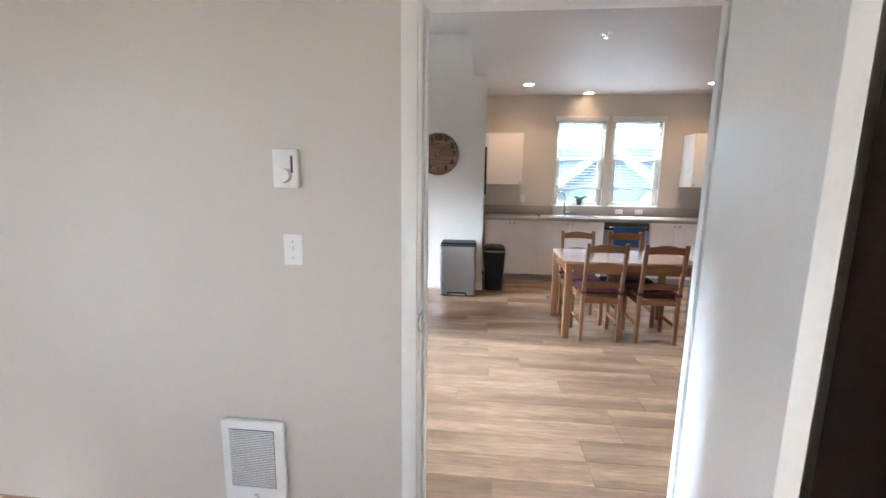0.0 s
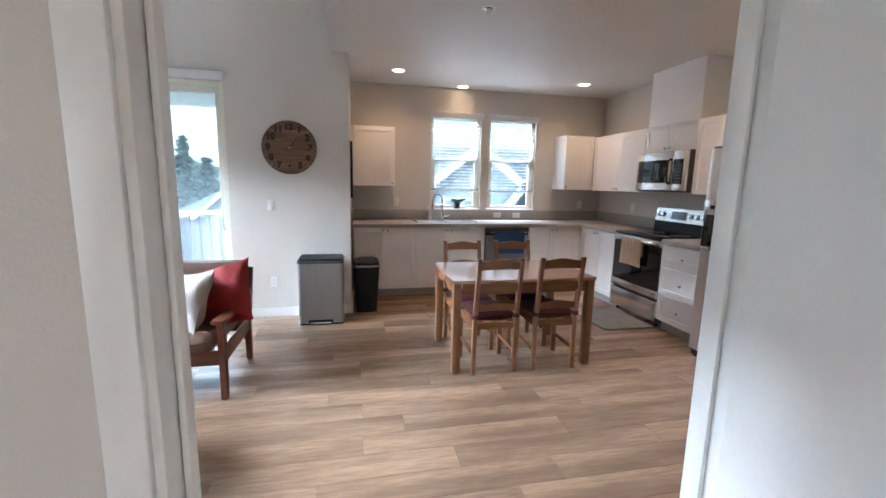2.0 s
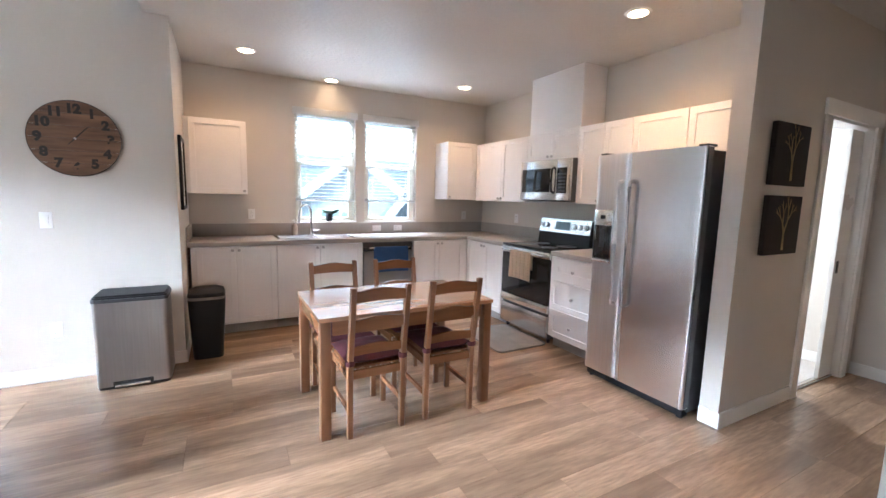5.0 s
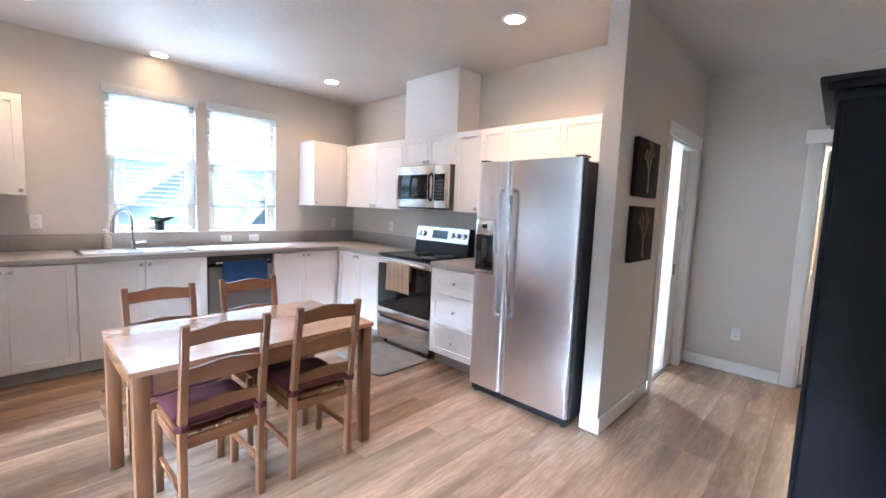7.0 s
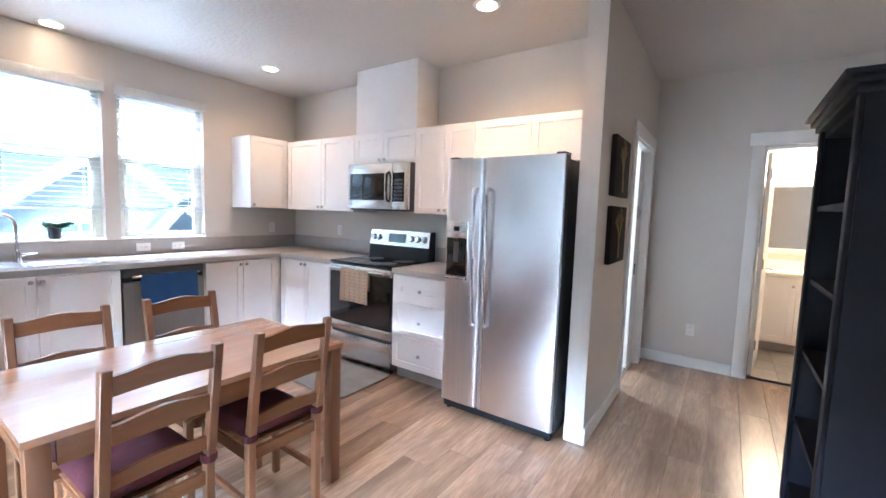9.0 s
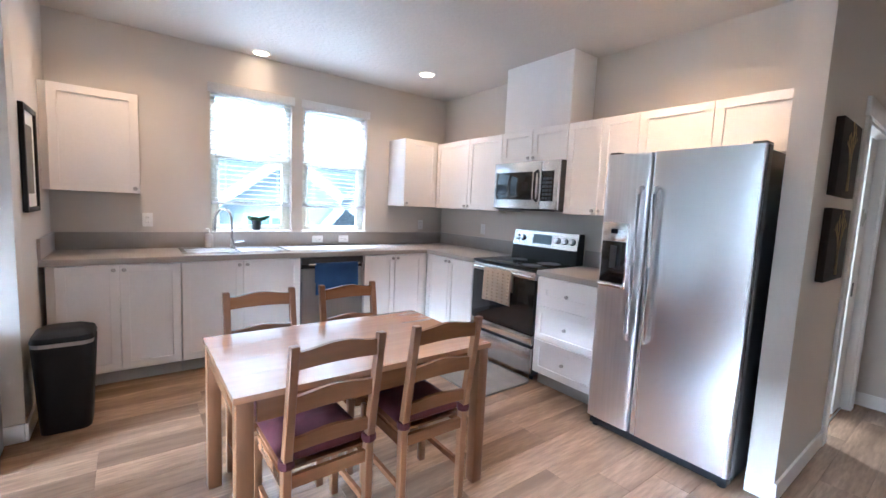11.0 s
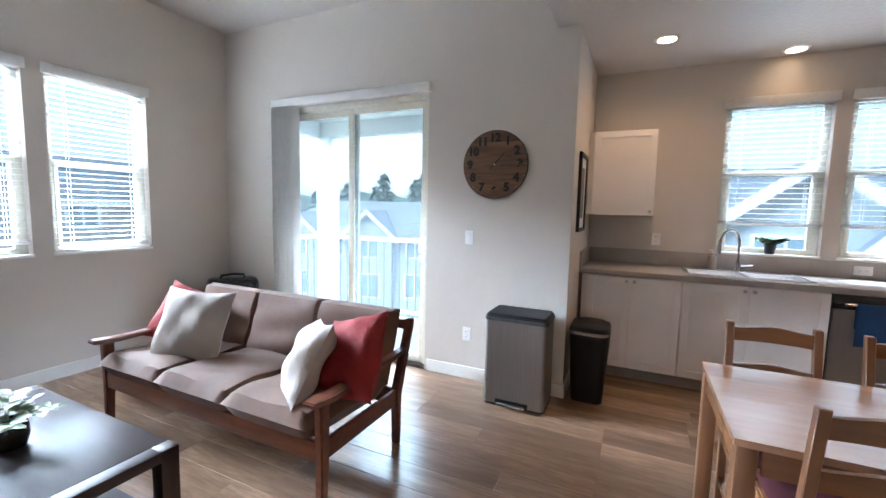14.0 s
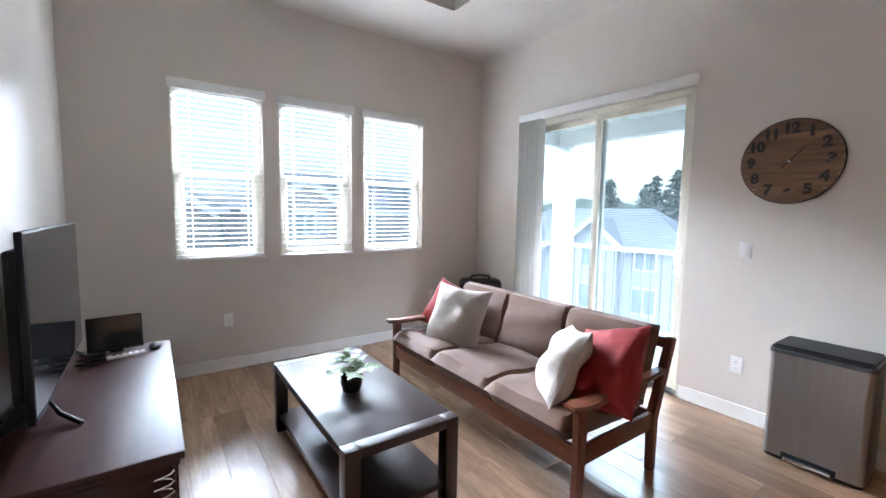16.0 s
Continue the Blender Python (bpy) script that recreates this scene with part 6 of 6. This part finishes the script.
def house(label, m, w, d, wall_h, ridge, siding, gables=(), windows=(), overhang=0.4, clap=True):
    """A house whose front faces its own -y; wall_h is the eaves' height and ridge the roof's, both from its base. gables: (x, half width, peak). windows: (x, z, w, h, shutters)."""
    h = thing("house", label, "house", m.translation, "neighbouring houses")
    h.rotation_euler = m.to_euler()
    bm = bmesh.new()
    add_box(bm, -w / 2, w / 2, 0, d, 0, wall_h)
    wall = local_part("wall", bm, siding, h)
    bm = bmesh.new()
    o = overhang
    run = d / 2 + o
    e = [(-w / 2 - o, -o), (w / 2 + o, -o), (w / 2 + o, d + o), (-w / 2 - o, d + o)]
    base = [bm.verts.new((x, y, wall_h)) for x, y in e]
    r0, r1 = bm.verts.new((-w / 2 + run * 0.6, d / 2, ridge)), bm.verts.new((w / 2 - run * 0.6, d / 2, ridge))
    for f in ((base[0], base[1], r1, r0), (base[1], base[2], r1), (base[2], base[3], r0, r1), (base[3], base[0], r0), base[::-1]):
        bm.faces.new(f)
    roof = local_part("roof", bm, SHINGLE, h)
    bm = bmesh.new()
    add_box(bm, -w / 2 - o, w / 2 + o, -o - 0.08, -o, wall_h - 0.16, wall_h + 0.02)
    local_part("gutter", bm, TRIMOUT, roof)
    slope = (ridge - wall_h) / run
    # rows of shingles on the front slope
    for k in range(1, 16):
        f = k / 16
        zz = wall_h + (ridge - wall_h) * f
        yy = -o + run * f
        bm = bmesh.new()
        half = w / 2 + o - f * run * 0.6 - 0.05
        add_box(bm, -half, half, yy - 0.02, yy + 0.05, zz - 0.02, zz + 0.035)
        local_part("shingle_course", bm, SHINGLE, roof)
    for gx, half, peak in gables:
        bm = bmesh.new()
        add_prism(bm, [(gx - half, wall_h - 0.02), (gx + half, wall_h - 0.02), (gx, peak)], "y", -0.55, 0.3 + (peak - wall_h) / max(slope, 0.1))
        add_box(bm, gx - half + 0.3, gx + half - 0.3, -0.549, 0, 0, wall_h)
        gb = local_part("gable", bm, siding, h)
        for s in (-1, 1):
            bm = bmesh.new()
            L = math.hypot(half + 0.35, (peak - wall_h) * (half + 0.35) / half)
            add_box(bm, 0, L, -0.95, 0.4 + (peak - wall_h) / max(slope, 0.1), 0.0, 0.1)
            ang = math.degrees(math.atan2(peak - wall_h, half))
            mm = Matrix.Translation((gx, 0, peak + 0.02)) @ (Matrix.Rotation(radians(ang), 4, "Y") if s > 0 else Matrix.Rotation(radians(180 - ang), 4, "Y") @ Matrix.Diagonal((1, 1, -1, 1)))
            bm.transform(mm)
            bmesh.ops.recalc_face_normals(bm, faces=bm.faces[:])
            local_part("gable_roof", bm, SHINGLE, gb)
            bm = bmesh.new()
            add_box(bm, 0, L, -1.0, -0.96, -0.14, 0.12)
            bm.transform(mm)
            bmesh.ops.recalc_face_normals(bm, faces=bm.faces[:])
            local_part("rake_board", bm, TRIMOUT, gb)
    for x, z, ww, hh, shutters, proud in windows:
        bm = bmesh.new()
        y = -proud
        for q in ((x - ww / 2 - 0.1, x - ww / 2, z - 0.1, z + hh + 0.1), (x + ww / 2, x + ww / 2 + 0.1, z - 0.1, z + hh + 0.1), (x - ww / 2, x + ww / 2, z - 0.1, z), (x - ww / 2, x + ww / 2, z + hh, z + hh + 0.1), (x - 0.03, x + 0.03, z, z + hh)):
            add_box(bm, q[0], q[1], y - 0.06, y, q[2], q[3])
        wf = local_part("window", bm, TRIMOUT, h)
        bm = bmesh.new()
        add_box(bm, x - ww / 2, x + ww / 2, y - 0.03, y - 0.02, z, z + hh)
        local_part("pane", bm, DARKPANE, wf)
        if shutters:
            for s in (-1, 1):
                bm = bmesh.new()
                add_box(bm, x + s * (ww / 2 + 0.32) - 0.2, x + s * (ww / 2 + 0.32) + 0.2, y - 0.05, y, z - 0.05, z + hh + 0.05)
                local_part("shutter", bm, SIDINGB, wf)
    if clap:
        for k in range(int(wall_h / 0.28)):
            bm = bmesh.new()
            add_box(bm, -w / 2, w / 2, -0.012, 0.0, k * 0.28, k * 0.28 + 0.265)
            local_part("clapboard", bm, siding, wall)
    return h


G = -6.3
# across the living room windows: fronts face +x
house("taupe two-storey house with a gabled front and shutters", pose(-17, 10.6, G, 0, 0, 90), 10.5, 7, 7.75, 9.5, SIDING, [(-3.3, 1.55, 8.9)], [(-3.35, 6.75, 0.75, 0.85, True, 0.55), (-0.5, 6.85, 0.85, 0.75, False, 0.0), (3.2, 6.8, 0.9, 0.8, False, 0.0), (-3.3, 3.4, 1.2, 1.3, False, 0.55), (0.5, 3.4, 1.4, 1.3, False, 0)])
house("taupe house with a low hipped roof", pose(-20, 0.6, G, 0, 0, 90), 8.0, 7, 7.7, 9.2, SIDING, [(2.0, 1.5, 8.8)], [(2.0, 6.6, 0.9, 0.8, False, 0.55), (-1.5, 6.6, 0.9, 0.8, False, 0)])
house("grey house farther down the street", pose(-40, -6, G, 0, 0, 90), 12, 8, 6.6, 8.8, SIDINGB, [(-2.5, 2.0, 8.4)], [(-2.5, 5.0, 1.0, 1.0, False, 0.55), (2.5, 5.0, 1.0, 1.0, False, 0)])
# beyond the kitchen windows: fronts face -y
house("grey house with white gable trim close to the kitchen", pose(5.2, 15.2, G, 0, 0, 0), 17, 9, 6.2, 9.35, SIDINGB, [(-1.2, 3.6, 8.95), (0.6, 1.5, 7.9)], [(-1.6, 6.3, 1.2, 0.9, False, 0.55)], clap=False)
# beyond the balcony
house("pale row house with a hipped roof", pose(-18.5, 27, G, 0, 0, 14), 14, 9, 5.6, 8.2, SIDINGB, [(1.5, 2.0, 7.4), (-4, 1.8, 7.2)], [(1.5, 4.2, 1.2, 1.2, False, 0.55), (-4, 4.2, 1.2, 1.2, False, 0.55), (4.8, 4.2, 1.2, 1.2, False, 0), (-1.2, 4.2, 1.0, 1.2, False, 0), (1.5, 1.3, 1.6, 1.6, False, 0.55), (-4, 1.3, 1.6, 1.6, False, 0.55), (4.8, 1.3, 1.4, 1.6, False, 0)], clap=False)
house("tan row house with a low gabled roof", pose(-6.5, 33, G, 0, 0, -8), 12, 9, 5.2, 7.6, SIDING, [(-2.2, 2.0, 6.9)], [(-2.2, 3.9, 1.2, 1.2, False, 0.55), (2.2, 3.9, 1.2, 1.2, False, 0), (-2.2, 1.2, 1.4, 1.5, False, 0.55)], clap=False)
house("grey row house seen between balcony posts", pose(-33, 24, G, 0, 0, 35), 14, 9, 5.8, 8.4, SIDINGB, [(0, 2.2, 7.8)], [(0, 4.3, 1.2, 1.2, False, 0.55), (4, 4.3, 1.2, 1.2, False, 0), (-4, 4.3, 1.2, 1.2, False, 0)], clap=False)

fence = thing("fence", "brown cedar board fence between the gardens", "fence", (-14, 20, G))
bm = bmesh.new()
add_box(bm, -0.07, 0.07, -0.012, 0.012, 0, 1.75)
me = mesh_of("board", bm, FENCE)
for k in range(140):
    o = new("board", me)
    o.parent = fence
    o.location = (-10 + k * 0.15, 0.02 * math.sin(k * 1.7) + 0.0, 0)


def fir(x, y, height, seed, bushy=1.0):
    """A conifer: tapered trunk, drooping limbs, many small needle clumps."""
    r = random.Random(seed)
    t = thing("fir_tree", "tall dark green conifer with ragged drooping limbs", "tree", (x, y, G), "trees behind the houses")
    bm = bmesh.new()
    add_tube(bm, (0, 0, 0), (0, 0, height), 0.35, 0.04, 10)
    limbs = []
    for k in range(70):
        f = 0.22 + 0.76 * (k / 70) + r.uniform(-0.01, 0.01)
        L = (1 - f) * height * 0.33 * bushy * r.uniform(0.45, 1.2) + 0.25
        an = k * 2.399 + r.uniform(-0.3, 0.3)
        p = Vector((0, 0, f * height))
        q = p + Vector((math.cos(an) * L, math.sin(an) * L, -0.22 * L * r.uniform(0.3, 1.4)))
        add_tube(bm, p, q, 0.05, 0.012, 5)
        limbs.append((p, q, L))
    local_part("trunk", bm, BARK, t)
    verts, faces = [], []
    for p, q, L in limbs:
        for j in range(int(10 + 16 * L)):
            u = r.uniform(0.12, 1.05)
            c = p.lerp(q, u) + Vector((r.gauss(0, 0.12 + 0.06 * L), r.gauss(0, 0.12 + 0.06 * L), r.gauss(-0.08, 0.10)))
            s = r.uniform(0.2, 0.55)
            d1 = Vector((r.gauss(0, 1), r.gauss(0, 1), r.gauss(-0.3, 0.5))).normalized() * s
            d2 = Vector((r.gauss(0, 1), r.gauss(0, 1), r.gauss(0, 0.6))).normalized() * s * 0.45
            n = len(verts)
            verts += [c - d1, c + d2, c + d1 * 1.3, c - d2]
            faces.append((n, n + 1, n + 2, n + 3))
    me = bpy.data.meshes.new("crown")
    me.from_pydata([tuple(v) for v in verts], [], faces)
    me.materials.append(NEEDLE)
    o = new("crown", me)
    o.parent = t


rt2 = random.Random(31)
for k, (x, y, hgt, b) in enumerate([(-27.5, 60, 14.0, 1.35), (-25.5, 62, 13.0, 1.2), (-23.2, 60, 13.6, 0.8), (-21.2, 60, 13.3, 0.8), (-19.6, 63, 10.8, 1.1), (-30.9, 61, 13.6, 1.1), (-33.5, 63, 12.5, 1.3), (-37.5, 60, 13.6, 1.2), (-40.5, 62, 11.5, 1.3), (-45, 60, 12.0, 1.2), (-16.5, 62, 11.0, 1.2), (-13, 64, 11.6, 1.1), (-50, 58, 10.5, 1.3)]):
    fir(x, y, hgt, 100 + k, b)
bm = bmesh.new()
pts = [(-160 + 320 * k / 80, 0.9 * math.sin(k * 0.7) + 0.7 * math.sin(k * 1.9 + 1) + rt2.uniform(-0.3, 0.3)) for k in range(81)]
add_prism(bm, [(-160, G)] + [(160, G)] + [(x, 5.0 + z) for x, z in pts[::-1]], "y", 110, 112)
structure("backdrop", bm, NEEDLE, "far wooded hillside", "backdrop")
bm = bmesh.new()
add_prism(bm, [(-120, G)] + [(160, G)] + [(x, 3.6 + z) for x, z in pts[::-1] if x > -120], "x", -112, -110)
structure("backdrop_west", bm, NEEDLE, "far wooded hillside", "backdrop")

# ---- floor pieces ----
plank_meshes = {}


def plank(x0, x1, y0, y1, parent, material, name="plank"):
    key = (round(x1 - x0, 3), round(y1 - y0, 3), material.name)
    if key not in plank_meshes:
        L, Wd = x1 - x0, y1 - y0
        bm = bmesh.new()
        c = 0.0016
        lo = [bm.verts.new((x, y, -0.007)) for x, y in ((0, 0), (L, 0), (L, Wd), (0, Wd))]
        mid = [bm.verts.new((x, y, -0.0012)) for x, y in ((0, 0), (L, 0), (L, Wd), (0, Wd))]
        hi = [bm.verts.new((x, y, 0)) for x, y in ((c, c), (L - c, c), (L - c, Wd - c), (c, Wd - c))]
        bm.faces.new(hi)
        for k in range(4):
            j = (k + 1) % 4
            bm.faces.new((mid[k], mid[j], hi[j], hi[k]))
            bm.faces.new((lo[k], lo[j], mid[j], mid[k]))
        plank_meshes[key] = mesh_of(name, bm, material)
    o = new(name, plank_meshes[key])
    o.parent = parent
    o.location = (x0, y0, 0)
    return o


rp = random.Random(9)
PW, PL = 0.181, 1.22
spans = [(WX, 5.083, PY0, SY), (0.0, KX, SY, KY)]
row, y = 0, PY0
while y < BF + 0.12:
    y1 = y + PW - 0.0006
    x_lo, x_hi = (WX + 0.001, 5.083) if y < SY - 0.1 else (0.001, RF + 0.1)
    x = x_lo - rp.choice((0.1, 0.35, 0.6, 0.85, 1.1))
    while x < x_hi:
        a, b = max(x, x_lo), min(x + PL - 0.0006, x_hi)
        if b - a > 0.03:
            plank(a, b, y, y1, floor, PLANK)
        x += PL
    y += PW
# hall south and bedroom strips, joined
bm = bmesh.new()
for x0, x1, ya, yb in ((3.205, 5.083, 0.6, PY0 - 0.001), (-2.6, 1.95, -2.2, PY0 - 0.001)):
    y = ya
    while y < yb:
        x = x0 - rp.uniform(0, 1.1)
        while x < x1:
            a, b = max(x, x0), min(x + PL - 0.001, x1)
            if b > a:
                add_box(bm, a, b, y, min(y + PW - 0.001, yb), -0.007, 0)
            x += PL
        y += PW
rest = part("plank_field", bm, PLANK, floor)
tagged(rest, kind="stuff")
for i in range(4):
    for k in range(4):
        plank(5.2 + 0.305 * i, 5.2 + 0.305 * i + 0.302, 0.98 + 0.305 * k, 0.98 + 0.305 * k + 0.302, floor_bath, TILE, "tile")
